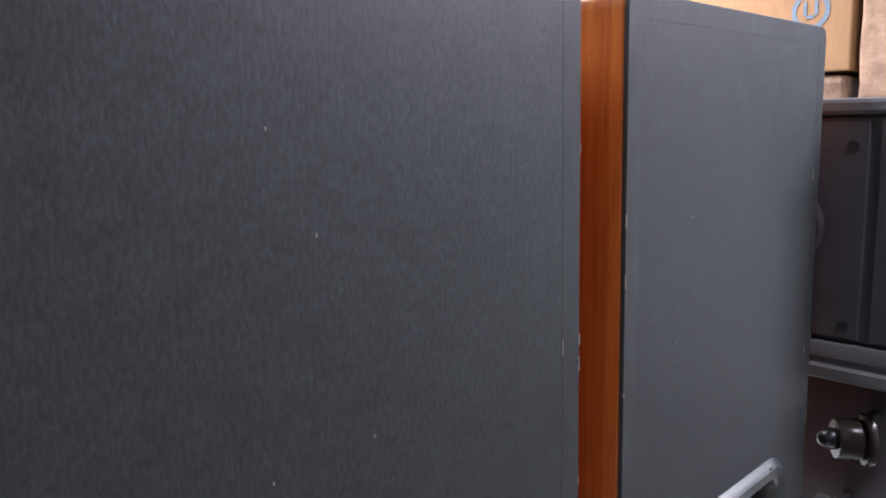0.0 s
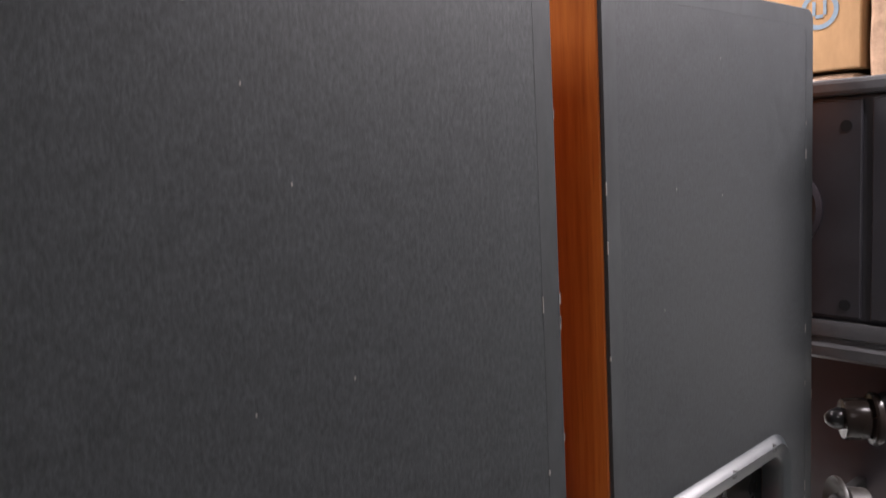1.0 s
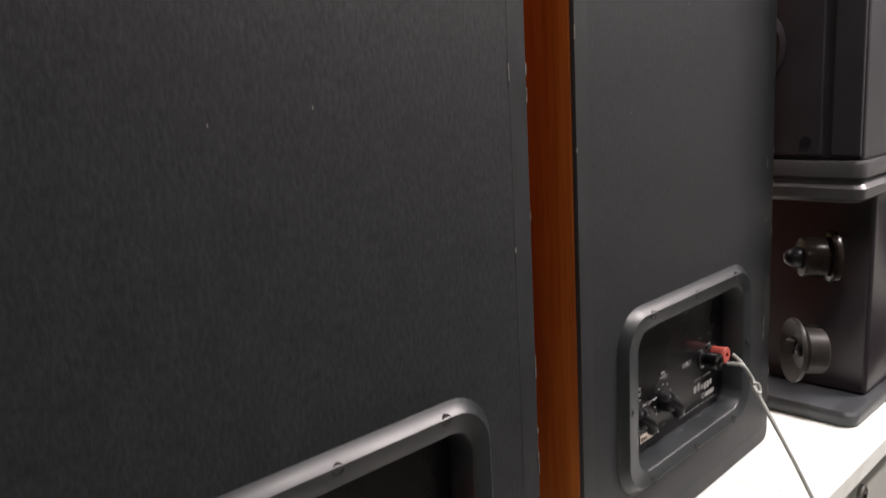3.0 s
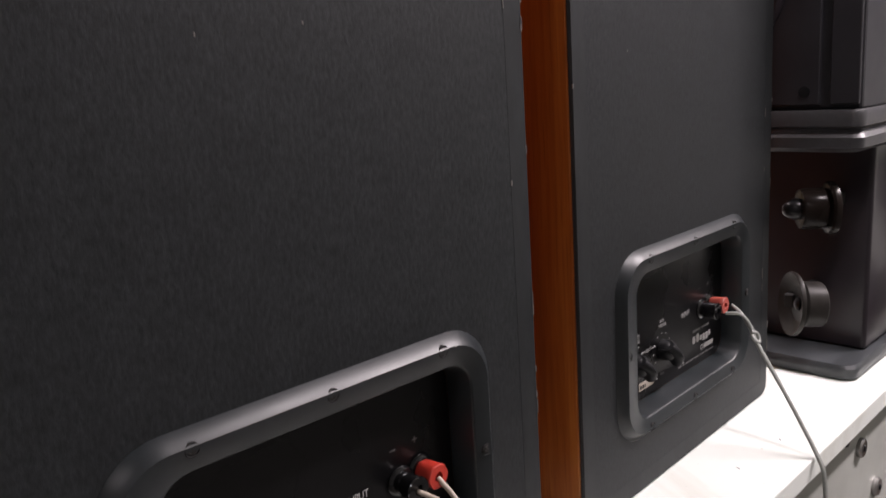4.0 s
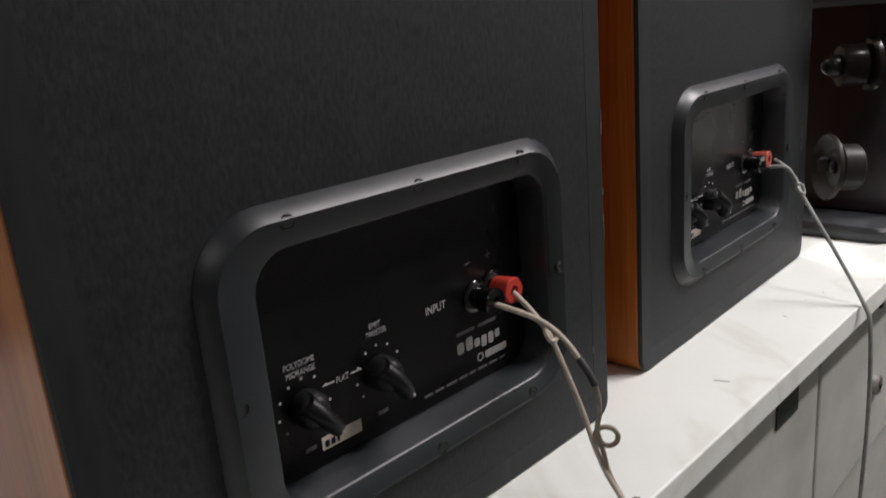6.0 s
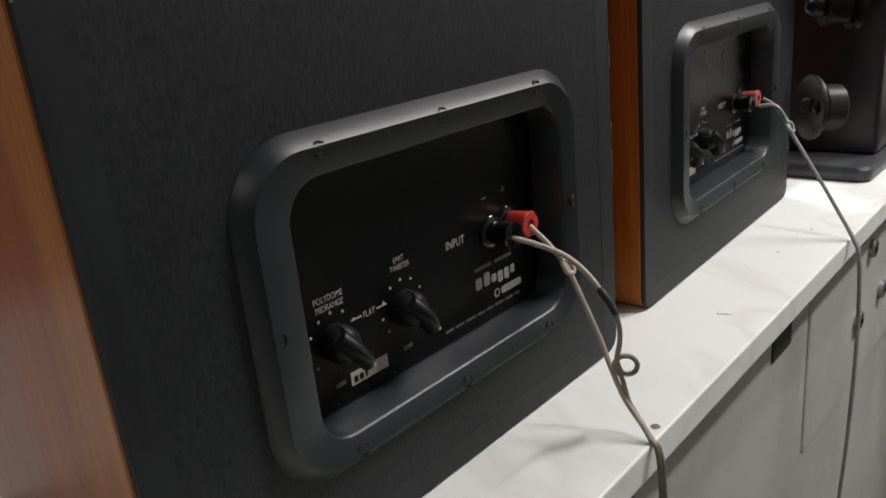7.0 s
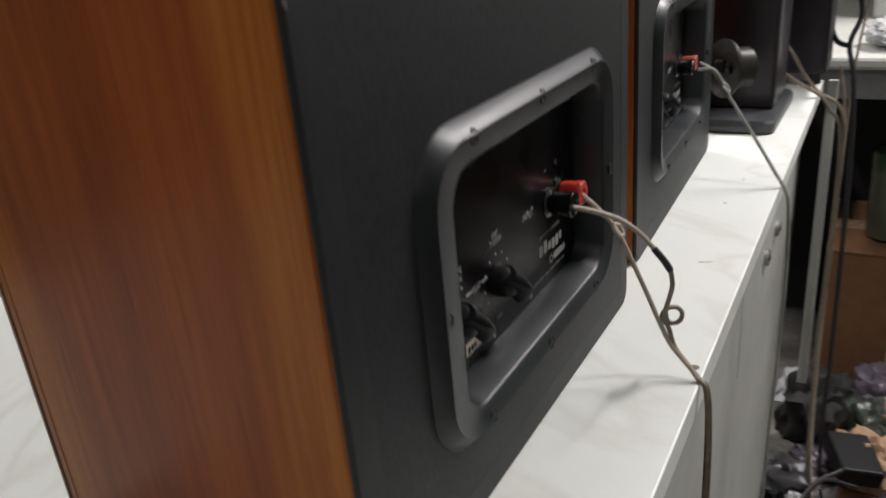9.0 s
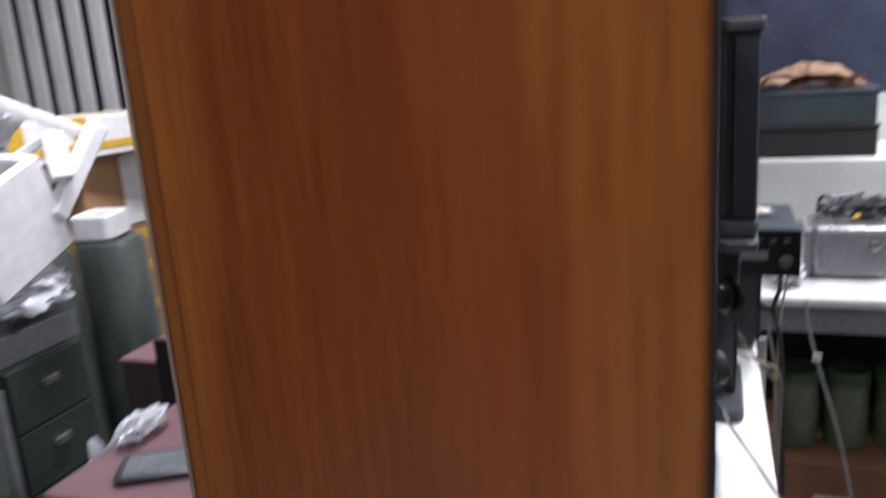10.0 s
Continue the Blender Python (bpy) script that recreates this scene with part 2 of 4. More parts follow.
def marble():
    m = material("white_marble", (0.715, 0.75, 0.71), 0.44, vary=0.02, scale=14, bump=0.02, stain=-0.15)
    nt = m.node_tree
    n, l = nt.nodes, nt.links
    b = n["Principled BSDF"]
    old = b.inputs["Base Color"].links[0].from_socket
    co = n.new("ShaderNodeTexCoord")
    warp = n.new("ShaderNodeTexNoise")
    warp.inputs["Scale"].default_value, warp.inputs["Detail"].default_value, warp.inputs["Distortion"].default_value = 2.3, 7, 1.4
    l.new(co.outputs["Object"], warp.inputs["Vector"])
    edge = n.new("ShaderNodeMath")
    edge.operation = "SUBTRACT"
    edge.inputs[1].default_value = 0.5
    l.new(warp.outputs["Fac"], edge.inputs[0])
    ab = n.new("ShaderNodeMath")
    ab.operation = "ABSOLUTE"
    l.new(edge.outputs[0], ab.inputs[0])
    rp = n.new("ShaderNodeValToRGB")
    rp.color_ramp.elements[0].position, rp.color_ramp.elements[1].position = 0.0, 0.03
    rp.color_ramp.elements[0].color, rp.color_ramp.elements[1].color = (0.90, 0.89, 0.87, 1), (1, 1, 1, 1)
    l.new(ab.outputs[0], rp.inputs["Fac"])
    specks = n.new("ShaderNodeTexNoise")
    specks.inputs["Scale"].default_value, specks.inputs["Detail"].default_value = 90, 2
    l.new(co.outputs["Object"], specks.inputs["Vector"])
    sr = n.new("ShaderNodeValToRGB")
    sr.color_ramp.elements[0].position, sr.color_ramp.elements[1].position = 0.18, 0.25
    sr.color_ramp.elements[0].color, sr.color_ramp.elements[1].color = (0.62, 0.58, 0.52, 1), (1, 1, 1, 1)
    l.new(specks.outputs["Fac"], sr.inputs["Fac"])
    for k, src in enumerate((rp, sr)):
        mx = n.new("ShaderNodeMix")
        mx.data_type, mx.blend_type = "RGBA", "MULTIPLY"
        mx.inputs["Factor"].default_value = 1
        l.new(old, mx.inputs[6])
        l.new(src.outputs["Color"], mx.inputs[7])
        old = mx.outputs[2]
    l.new(old, b.inputs["Base Color"])
    return m


MARBLE = marble()


# ---- mesh helpers ----
def part(name, bm, mat, parent=None, label="", smooth=False):
    me = bpy.data.meshes.new(name)
    bmesh.ops.recalc_face_normals(bm, faces=bm.faces)
    for f in bm.faces:
        f.smooth = smooth
    bm.to_mesh(me)
    bm.free()
    if smooth:
        me.set_sharp_from_angle(angle=radians(38))
    me.materials.append(mat)
    ob = new(name, me)
    ob.parent = parent
    if label:
        ob["label"] = label
    return ob


def thing(name, m, label, category, group="", kind=""):
    ob = new(name)
    ob.empty_display_size = 0.05
    ob.matrix_world = m
    return tagged(ob, label, category, group, kind)


def box(x0, x1, y0, y1, z0, z1, bevel=0.0, seg=2, bm=None):
    own = bmesh.new()
    bmesh.ops.create_cube(own, size=1)
    for v in own.verts:
        v.co = Vector(((x0 + x1) / 2 + v.co.x * (x1 - x0), (y0 + y1) / 2 + v.co.y * (y1 - y0), (z0 + z1) / 2 + v.co.z * (z1 - z0)))
    if bevel:
        bmesh.ops.bevel(own, geom=own.edges[:], offset=bevel, segments=seg, affect="EDGES", profile=0.5)
    if bm is None:
        return own
    merge(bm, own)
    return bm


def merge(bm, other, m=None):
    if m is not None:
        bmesh.ops.transform(other, matrix=m, verts=other.verts)
    me = bpy.data.meshes.new("tmp")
    other.to_mesh(me)
    other.free()
    bm.from_mesh(me)
    bpy.data.meshes.remove(me)


def rrect(x0, x1, z0, z1, r, n=6):
    """A rounded rectangle's outline in x and z, 4 (n + 1) points."""
    pts = []
    for cx, cz, a in ((x1 - r, z1 - r, 0), (x0 + r, z1 - r, 90), (x0 + r, z0 + r, 180), (x1 - r, z0 + r, 270)):
        for k in range(n + 1):
            t = radians(a + 90 * k / n)
            pts.append((cx + r * math.cos(t), cz + r * math.sin(t)))
    return pts


def loft(loops, cap0=False, cap1=False, close=True, bm=None):
    """Bridges rows of equally many points."""
    bm = bm or bmesh.new()
    rows = [[bm.verts.new(p) for p in loop] for loop in loops]
    n = len(rows[0])
    for a, b in zip(rows, rows[1:]):
        for k in range(n if close else n - 1):
            bm.faces.new((a[k], a[(k + 1) % n], b[(k + 1) % n], b[k]))
    if cap0:
        bm.faces.new(rows[0])
    if cap1:
        bm.faces.new(rows[-1])
    return bm


def at_y(pts, y):
    return [(x, y, z) for x, z in pts]


def at_z(pts, z):
    return [(x, y, z) for x, y in pts]


def turned(profile, n=24, m=None, caps=True):
    """A solid of revolution about z; profile: (radius, z)."""
    loops = [[(r * math.cos(2 * math.pi * k / n), r * math.sin(2 * math.pi * k / n), z) for k in range(n)] for r, z in profile]
    bm = loft(loops, caps, caps)
    if m is not None:
        bmesh.ops.transform(bm, matrix=m, verts=bm.verts)
    return bm


def smooth_path(points, per=8):
    """A Catmull-Rom curve through the points."""
    p = [Vector(q) for q in points]
    p = [p[0] * 2 - p[1]] + p + [p[-1] * 2 - p[-2]]
    out = []
    for i in range(1, len(p) - 2):
        for k in range(per):
            t = k / per
            out.append(0.5 * ((2 * p[i]) + (p[i + 1] - p[i - 1]) * t + (2 * p[i - 1] - 5 * p[i] + 4 * p[i + 1] - p[i + 2]) * t * t + (3 * p[i] - p[i - 1] - 3 * p[i + 1] + p[i + 2]) * t ** 3))
    out.append(p[-2])
    return out


def tube(points, r, n=10, per=8, bm=None):
    path = smooth_path(points, per)
    loops, side = [], Vector((0.31, 0.83, 0.46))
    for i, q in enumerate(path):
        d = (path[min(i + 1, len(path) - 1)] - path[max(i - 1, 0)]).normalized()
        side = (side - d * side.dot(d)).normalized()
        up = d.cross(side)
        loops.append([q + (side * math.cos(2 * math.pi * k / n) + up * math.sin(2 * math.pi * k / n)) * r for k in range(n)])
    return loft(loops, True, True, bm=bm)


def letters(name, words, x, z, y, width, height, mat, parent, label=""):
    """Words of the built-in font as flat raised print on a panel that faces -y; x and z are the middle."""
    font = bpy.data.curves.new("print", "FONT")
    font.body, font.align_x, font.align_y, font.extrude = words, "CENTER", "CENTER", 0.0
    ob = new("print", font)
    me = bpy.data.meshes.new_from_object(ob)
    bpy.data.objects.remove(ob)
    xs, ys = [v.co.x for v in me.vertices], [v.co.y for v in me.vertices]
    sx, sy = width / (max(xs) - min(xs)), height / (max(ys) - min(ys))
    mx, my = (max(xs) + min(xs)) / 2, (max(ys) + min(ys)) / 2
    for v in me.vertices:
        v.co = Vector((x + (v.co.x - mx) * sx, y, z + (v.co.y - my) * sy))
    me.materials.clear()
    me.materials.append(mat)
    made = new(name, me)
    made.parent = parent
    if label:
        made["label"] = label
    return made


def crumple(size, seed, depth=0.35, rough=3.0, sub=4):
    """A crumpled bag or wad."""
    bm = bmesh.new()
    bmesh.ops.create_icosphere(bm, subdivisions=sub, radius=1)
    for v in bm.verts:
        d = v.co.normalized()
        k = 1 + depth * noise.fractal(d * rough + Vector((seed, seed * 1.7, 0)), 1.0, 2.0, 4) - depth * 0.6 * abs(noise.noise(d * rough * 2.2 + Vector((0, seed, seed))))
        v.co = Vector((d.x * size[0], d.y * size[1], d.z * size[2])) * k
    low = min(v.co.z for v in bm.verts)
    for v in bm.verts:
        v.co.z -= low
    return bm


# ---- the room ----
def structure(name, bm, mat, label):
    return tagged(part(name, bm, mat), label, name.split("_")[0], kind="structure")


RX0, RX1, RY0, RY1 = -2.2, 2.55, -1.9, 3.3
structure("floor", box(RX0 - 0.2, RX1 + 0.2, RY0 - 0.2, RY1 + 0.2, FLOOR - 0.1, FLOOR), GREY_FLOOR, "worn grey terrazzo workshop floor")
structure("ceiling", box(RX0 - 0.2, RX1 + 0.2, RY0 - 0.2, RY1 + 0.2, CEILING, CEILING + 0.1), WHITE_WALL, "plain off-white painted ceiling")
# West and south walls are unseen; their dark colour dims reflections on the speakers
structure("wall_west", box(RX0 - 0.15, RX0, RY0, RY1, FLOOR, CEILING), DIMMED_WALL, "unseen wall, coloured dark to dim reflections on the speaker backs")
structure("wall_north", box(RX0 - 0.15, RX1 + 0.15, RY1, RY1 + 0.15, FLOOR, CEILING), WHITE_WALL, "plain off-white painted wall")
structure("wall_south", box(RX0 - 0.15, RX1 + 0.15, RY0 - 0.15, RY0, FLOOR, CEILING), DIMMED_WALL, "unseen wall, coloured dark to dim reflections on the speaker backs")
# east wall with two openings
WZ0, WZ1 = 0.30, 1.45
W1, W2 = (1.00, 3.05), (-1.55, 0.10)
bm = box(RX1, RX1 + 0.15, RY0, RY1, FLOOR, WZ0)
box(RX1, RX1 + 0.15, RY0, RY1, WZ1, CEILING, bm=bm)
for y0, y1 in ((RY0, W2[0]), (W2[1], W1[0]), (W1[1], RY1)):
    box(RX1, RX1 + 0.15, y0, y1, WZ0, WZ1, bm=bm)
structure("wall_east", bm, WHITE_WALL, "off-white painted wall with two windows")
for k, (y0, y1) in enumerate((W1, W2)):
    win = tagged(thing("window_%d" % (k + 1), pose(RX1, 0, 0), "dark window at night with white vertical security bars" if k == 0 else "dark window at night behind bluish glass", "window"), kind="structure")
    bm = box(0.0, 0.06, y0, y1, WZ0, WZ0 + 0.04)
    box(0.0, 0.06, y0, y1, WZ1 - 0.04, WZ1, bm=bm)
    box(0.0, 0.06, y0, y0 + 0.04, WZ0 + 0.04, WZ1 - 0.04, bm=bm)
    box(0.0, 0.06, y1 - 0.04, y1, WZ0 + 0.04, WZ1 - 0.04, bm=bm)
    part("window_frame", bm, WHITE_PAINT, win)
    part("pane", box(0.065, 0.075, y0 + 0.002, y1 - 0.002, WZ0 + 0.002, WZ1 - 0.002), NIGHT_GLASS if k == 0 else BLUE_PLASTIC, win)
    if k == 0:
        bar_y = y0 + 0.1
        while bar_y < y1 - 0.05:
            part("bar", box(-0.045, -0.02, bar_y - 0.037, bar_y + 0.037, WZ0 - 0.02, WZ1 + 0.02, 0.008), BAR_PAINT, win)
            bar_y += 0.123
        for z in (WZ0 + 0.02, WZ1 - 0.02):
            part("rail", box(-0.019, -0.002, y0, y1, z - 0.015, z + 0.015), WHITE_PAINT, win)
    else:
        part("mullion", box(0.0, 0.062, -0.62, -0.58, WZ0 + 0.041, WZ1 - 0.041), WHITE_PAINT, win)
for place, watts, length in LAMPS:
    hung = CEILING - place[2] > 0.2
    fixture = thing("hanging_lamp" if hung else "ceiling_light", pose(place[0], place[1], place[2] + 0.09), "short white tube fitting hung over the counter on rods" if hung else "long white ceiling tube fitting", "lamp" if hung else "ceiling light", "" if hung else "ceiling tube fittings")
    part("housing", box(-length / 2 - 0.03, length / 2 + 0.03, -0.1, 0.1, -0.075, -0.0005, 0.006), LIGHT_COVER, fixture)
    part("end_cap", box(-length / 2 - 0.045, -length / 2 - 0.031, -0.09, 0.09, -0.075, -0.005), GREY_LID, fixture)
    if hung:
        for x in (-0.08, 0.08):
            part("rod", turned([(0.004, 0.0), (0.004, CEILING - place[2] - 0.0905)], 10, pose(x, 0, 0)), GREY_LID, fixture)

# ---- the marble counter and its cabinets ----
TX0, TX1, TY0, TY1 = -1.3, 1.245, -0.075, 0.572
TURN = pose(0, -0.0095, 0, 0, 0, 0.75)
counter = structure("counter", box(TX0, TX1, TY0, TY1, -0.022, 0.0, 0.0014, 2), MARBLE, "white marble counter slab with faint grey veins and chips")
counter.matrix_world = TURN
counter["category"] = "counter"
FRONT = -0.047


def cabinet(x0, x1, name, label, drawer=None, top=-0.0225):
    c = thing(name, TURN @ pose(x0, FRONT, FLOOR), label, "cabinet", "cabinets under the counter")
    w, h = x1 - x0, top - FLOOR
    bm = box(0.0, 0.018, 0.026, 0.57, 0.06, h)
    box(w - 0.018, w, 0.026, 0.57, 0.06, h, bm=bm)
    box(0.018, w - 0.018, 0.02, 0.57, 0.06, 0.08, bm=bm)
    box(0.018, w - 0.018, 0.55, 0.57, 0.08, h, bm=bm)
    part("carcass", bm, WHITE_PAINT, c)
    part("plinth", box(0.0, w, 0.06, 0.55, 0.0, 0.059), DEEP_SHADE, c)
    return c, w, h


c, w, h = cabinet(0.292, 0.666, "counter_cabinet", "white painted counter cabinet with one flat door")
part("door", box(0.003, w - 0.002, 0.0, 0.018, 0.065, h - 0.004, 0.002), WHITE_PAINT, c)
part("green_sticker", box(0.265, 0.315, -0.0016, -0.0004, h - 0.062, h - 0.028), GREEN_METAL, c, "small dark green sticker")
c, w, h = cabinet(-1.28, -0.42, "counter_cabinet", "white painted counter cabinet with two flat doors")
for x0, x1 in ((0.003, w / 2 - 0.002), (w / 2 + 0.002, w - 0.003)):
    part("door", box(x0, x1, 0.0, 0.018, 0.065, h - 0.004, 0.002), WHITE_PAINT, c)
# Folded black sheet added where the open bay lies in shade
tagged(part("curtain", loft([[(x, -0.01 + 0.010 * math.sin(x * 60), z) for x in np.linspace(-0.415, 0.288, 90)] for z in (FLOOR + 0.01, -0.024)], close=False), DEEP_SHADE), "black sheet added for the shade in the open bay under the counter", "curtain")
c, w, h = cabinet(0.668, 1.235, "drawer_cabinet", "white painted cabinet with a lockable drawer over a recessed door")
drawer = part("drawer_front", box(0.002, w - 0.002, 0.0, 0.018, h - 0.224, h - 0.004, 0.003), WHITE_PAINT, c)
for x, z in ((0.232, h - 0.060), (0.188, h - 0.139), (0.297, h - 0.138)):
    lock = part("lock", turned([(0.012, 0), (0.012, 0.004), (0.010, 0.006), (0.004, 0.006)], 20, pose(x, -0.0002, z, 90)), SILVER, c, "steel key lock", True)
    part("keyhole", turned([(0.004, 0), (0.0035, 0.001)], 12, pose(x, -0.0064, z, 90)), KNOB, lock)
part("screw", turned([(0.006, 0), (0.005, 0.003)], 14, pose(0.185, -0.0002, h - 0.036, 90)), KNOB, c)
part("door", box(0.003, w - 0.001, 0.0055, 0.0235, 0.010, h - 0.228, 0.002), WHITE_PAINT, c)
strip = tagged(part("trim_strip", box(1.262, 1.272, -0.090, -0.074, -0.60, -0.004, 0.002), WHITE_PAINT), "white painted upright board at the counter's end", "trim", kind="structure")


# ---- the two loudspeakers, seen from behind ----
SW, SD, SH = 0.370, 0.2165, 0.650


def speaker(m, label, cx=0.0, cz=0.0, cap_red=RED):
    s = thing("loudspeaker", m, label, "loudspeaker", "loudspeakers on the counter")
    o = lambda i: rrect(i, SW - i, i, SH - i, max(0.012 - i * 0.5, 0.002), 6)
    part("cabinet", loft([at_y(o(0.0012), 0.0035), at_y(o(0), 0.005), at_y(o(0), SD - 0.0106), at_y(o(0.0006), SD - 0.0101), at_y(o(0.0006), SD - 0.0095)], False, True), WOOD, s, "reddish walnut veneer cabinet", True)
    part("front_frame", loft([at_y(o(0.0005), SD - 0.0093), at_y(o(0.0), SD - 0.0086), at_y(o(0.0003), SD - 0.005), at_y(o(0.001), SD - 0.002), at_y(o(0.0015), SD)], True, True), WOOD_FRONT, s, "lighter walnut front trim", True)
    part("worn_edge", loft([at_y(o(0.0004), SD - 0.0019), at_y(o(-0.0003), SD - 0.0012), at_y(o(0.0008), SD + 0.0006), at_y(o(0.0030), SD + 0.0006)]), PALE_EDGE, s, "rubbed pale front edge", True)
    part("front_grille", box(0.014, SW - 0.014, SD + 0.0003, SD + 0.002, 0.014, SH - 0.014, 0.0006), DEEP_SHADE, s)
    # black rear edge and inset back panel, open where the terminal cup sits
    inner = rrect(0.018, SW - 0.018, 0.018, SH - 0.018, 0.002, 6)
    part("back_edge", loft([at_y(o(0.0005), 0.0034), at_y(o(0.0), 0.002), at_y(o(0.0012), 0.0), at_y(inner, 0.0), at_y(inner, 0.00012)]), BLACK_EDGE, s, "black painted rear edge", True)
    pane = rrect(0.0180, SW - 0.0180, 0.0180, SH - 0.0180, 0.002, 6)
    hole = rrect(0.071 + cx, 0.312 + cx, 0.055 + cz, 0.213 + cz, 0.028, 6)
    part("back_panel", loft([at_y(pane, 0.00012), at_y(hole, 0.00012), at_y(hole, 0.0032)]), BLACK_VINYL, s, "black wood-grain back panel", True)
    # terminal cup
    rim = lambda x0, x1, z0, z1, r, y: at_y(rrect(x0, x1, z0, z1, r, 8), y)
    cup = part("terminal_cup", loft([rim(0.0622, 0.3198, 0.0478, 0.2194, 0.036, 0.0005), rim(0.0624, 0.3196, 0.0480, 0.2192, 0.036, -0.0004), rim(0.0700, 0.3120, 0.0556, 0.2116, 0.0298, -0.0072), rim(0.0890, 0.3015, 0.0648, 0.1988, 0.0205, -0.0042), rim(0.0900, 0.3006, 0.0656, 0.1980, 0.0200, -0.0036), rim(0.0906, 0.3000, 0.0664, 0.1974, 0.0195, -0.0022), rim(0.0925, 0.2985, 0.0688, 0.1955, 0.017, 0.0175)]), ABS, s, "moulded black plastic terminal cup", True)
    cup.location = (cx, 0, cz)
    part("recess_panel", loft([rim(0.0925, 0.2985, 0.0688, 0.1955, 0.017, 0.0178), rim(0.0937, 0.2973, 0.0700, 0.1943, 0.016, 0.0176)], True, True), GLOSS, cup, "gloss black printed panel")
    for x, z in ((0.110, 0.2098), (0.192, 0.2098), (0.275, 0.2105), (0.3085, 0.133), (0.275, 0.0575), (0.192, 0.0570), (0.110, 0.0568), (0.0730, 0.1325)):
        bm = turned([(0.0040, 0.0), (0.0040, 0.0024), (0.0036, 0.0026), (0.0032, 0.0012)], 16)
        bmesh.ops.transform(bm, matrix=pose(x, -0.0043, z, 90), verts=bm.verts)
        pocket = part("screw_pocket", bm, DEEP_SHADE, cup, "", True)
        bm = turned([(0.0029, 0.0), (0.0029, 0.0010), (0.0022, 0.0015), (0.0011, 0.0011)], 14)
        bmesh.ops.transform(bm, matrix=pose(x, -0.0052, z, 90), verts=bm.verts)
        merge(bm, box(-0.0016, 0.0016, -0.0004, 0, -0.0004, 0.0004), pose(x, -0.0065, z, 0, random.uniform(0, 90)))
        part("screw", bm, SCREW, pocket, "tarnished countersunk screw", True)
    # two lever knobs
    for x, z, turn in ((0.1205, 0.1065, -38), (0.1710, 0.1065, -36)):
        bm = turned([(0.0100, 0), (0.0100, 0.005), (0.0096, 0.0085), (0.0082, 0.0115), (0.0056, 0.0134), (0.002, 0.0140)], 28, pose(x, 0.0174, z, 90))
        knob = part("knob", bm, KNOB, cup, "black pointer knob", True)
        loops = []
        for q in range(11):
            u = q / 10
            half, lift = 0.0060 - 0.0020 * u, 0.0040 + 0.0165 * math.sin(math.pi * min(1.0, 0.22 + u * 0.56))
            low = 0.0155 * max(0.0, u - 0.35) * 0.5
            loops.append([(half * math.cos(a) * (1 if math.sin(a) >= 0 else 1.05), -(low + (lift - low) * (0.5 + 0.5 * math.sin(a))), 0.0085 - 0.0275 * u) for a in [2 * math.pi * k / 16 for k in range(16)]])
        bm = loft(loops, True, True)
        bmesh.ops.transform(bm, matrix=pose(x, 0.0174, z, 0, turn), verts=bm.verts)
        part("pointer", bm, KNOB, knob, "", True)
        bm = turned([(0.0011, 0), (0.0009, 0.0006)], 10, pose(x, 0.0174, z, 0, turn) @ pose(0, -0.0165, -0.0165, 90))
        part("pointer_dot", bm, PRINT, knob)
        for a in (60, 90, 120, 152, 186, 218, 25, -8):
            part("tick_dot", turned([(0.0009, 0), (0.0008, 0.0003)], 8, pose(x + 0.0160 * math.cos(radians(a)), 0.0175, z + 0.0160 * math.sin(radians(a)), 90)), PRINT, cup)
        part("tick_label", box(x - 0.0035, x + 0.0035, 0.0172, 0.0175, z - 0.0255, z - 0.0232), DIM_PRINT, cup)
    # binding posts
    for x, z, mat, words in ((0.2520, 0.1256, POST_BLACK, "polished black binding post"), (0.2690, 0.1276, cap_red, "red binding post")):
        collar = part("binding_post", turned([(0.0104, 0), (0.0104, 0.0012), (0.0090, 0.0026), (0.0064, 0.0030)], 24, pose(x, 0.0174, z, 90)), POST_BLACK, cup, words, True)
        part("stud", turned([(0.0030, 0), (0.0030, 0.004)], 14, pose(x, 0.0146, z, 90)), BRASS, collar, "", True)
        sides = 6 if mat is not POST_BLACK else 24
        loops = []
        for r, d in ((0.0068, 0), (0.0074, 0.001), (0.0080, 0.010), (0.0086, 0.0142), (0.0080, 0.0152), (0.0034, 0.0154), (0.0030, 0.0130)):
            ring = []
            for k in range(24):
                a = 2 * math.pi * k / 24
                rr = r if sides == 24 or r < 0.004 else r * (0.94 + 0.06 * math.cos(3 * a) ** 2)
                ring.append((x + rr * math.cos(a), 0.0143 - d, z + rr * math.sin(a)))
            loops.append(ring)
        part("cap", loft(loops, True, True), mat, collar, "flared screw cap", True)
    # printing on the panel
    Y = 0.0173
    letters("printed_word", "INPUT", 0.2185, 0.1290, Y, 0.0165, 0.0050, PRINT, cup)
    letters("printed_word", "POLYDOME", 0.1205, 0.1310, Y, 0.0190, 0.0033, PRINT, cup)
    letters("printed_word", "MIDRANGE", 0.1208, 0.1262, Y, 0.0180, 0.0033, PRINT, cup)
    letters("printed_word", "EMIT", 0.1715, 0.1345, Y, 0.0080, 0.0031, PRINT, cup)
    letters("printed_word", "TWEETER", 0.1718, 0.1300, Y, 0.0150, 0.0031, PRINT, cup)
    letters("printed_word", "FLAT", 0.1460, 0.1130, Y, 0.0085, 0.0036, PRINT, cup)
    for x0, x1 in ((0.1330, 0.1405), (0.1515, 0.1590)):
        part("printed_line", box(x0, x1, Y, Y + 0.0002, 0.1126, 0.1134), PRINT, cup)
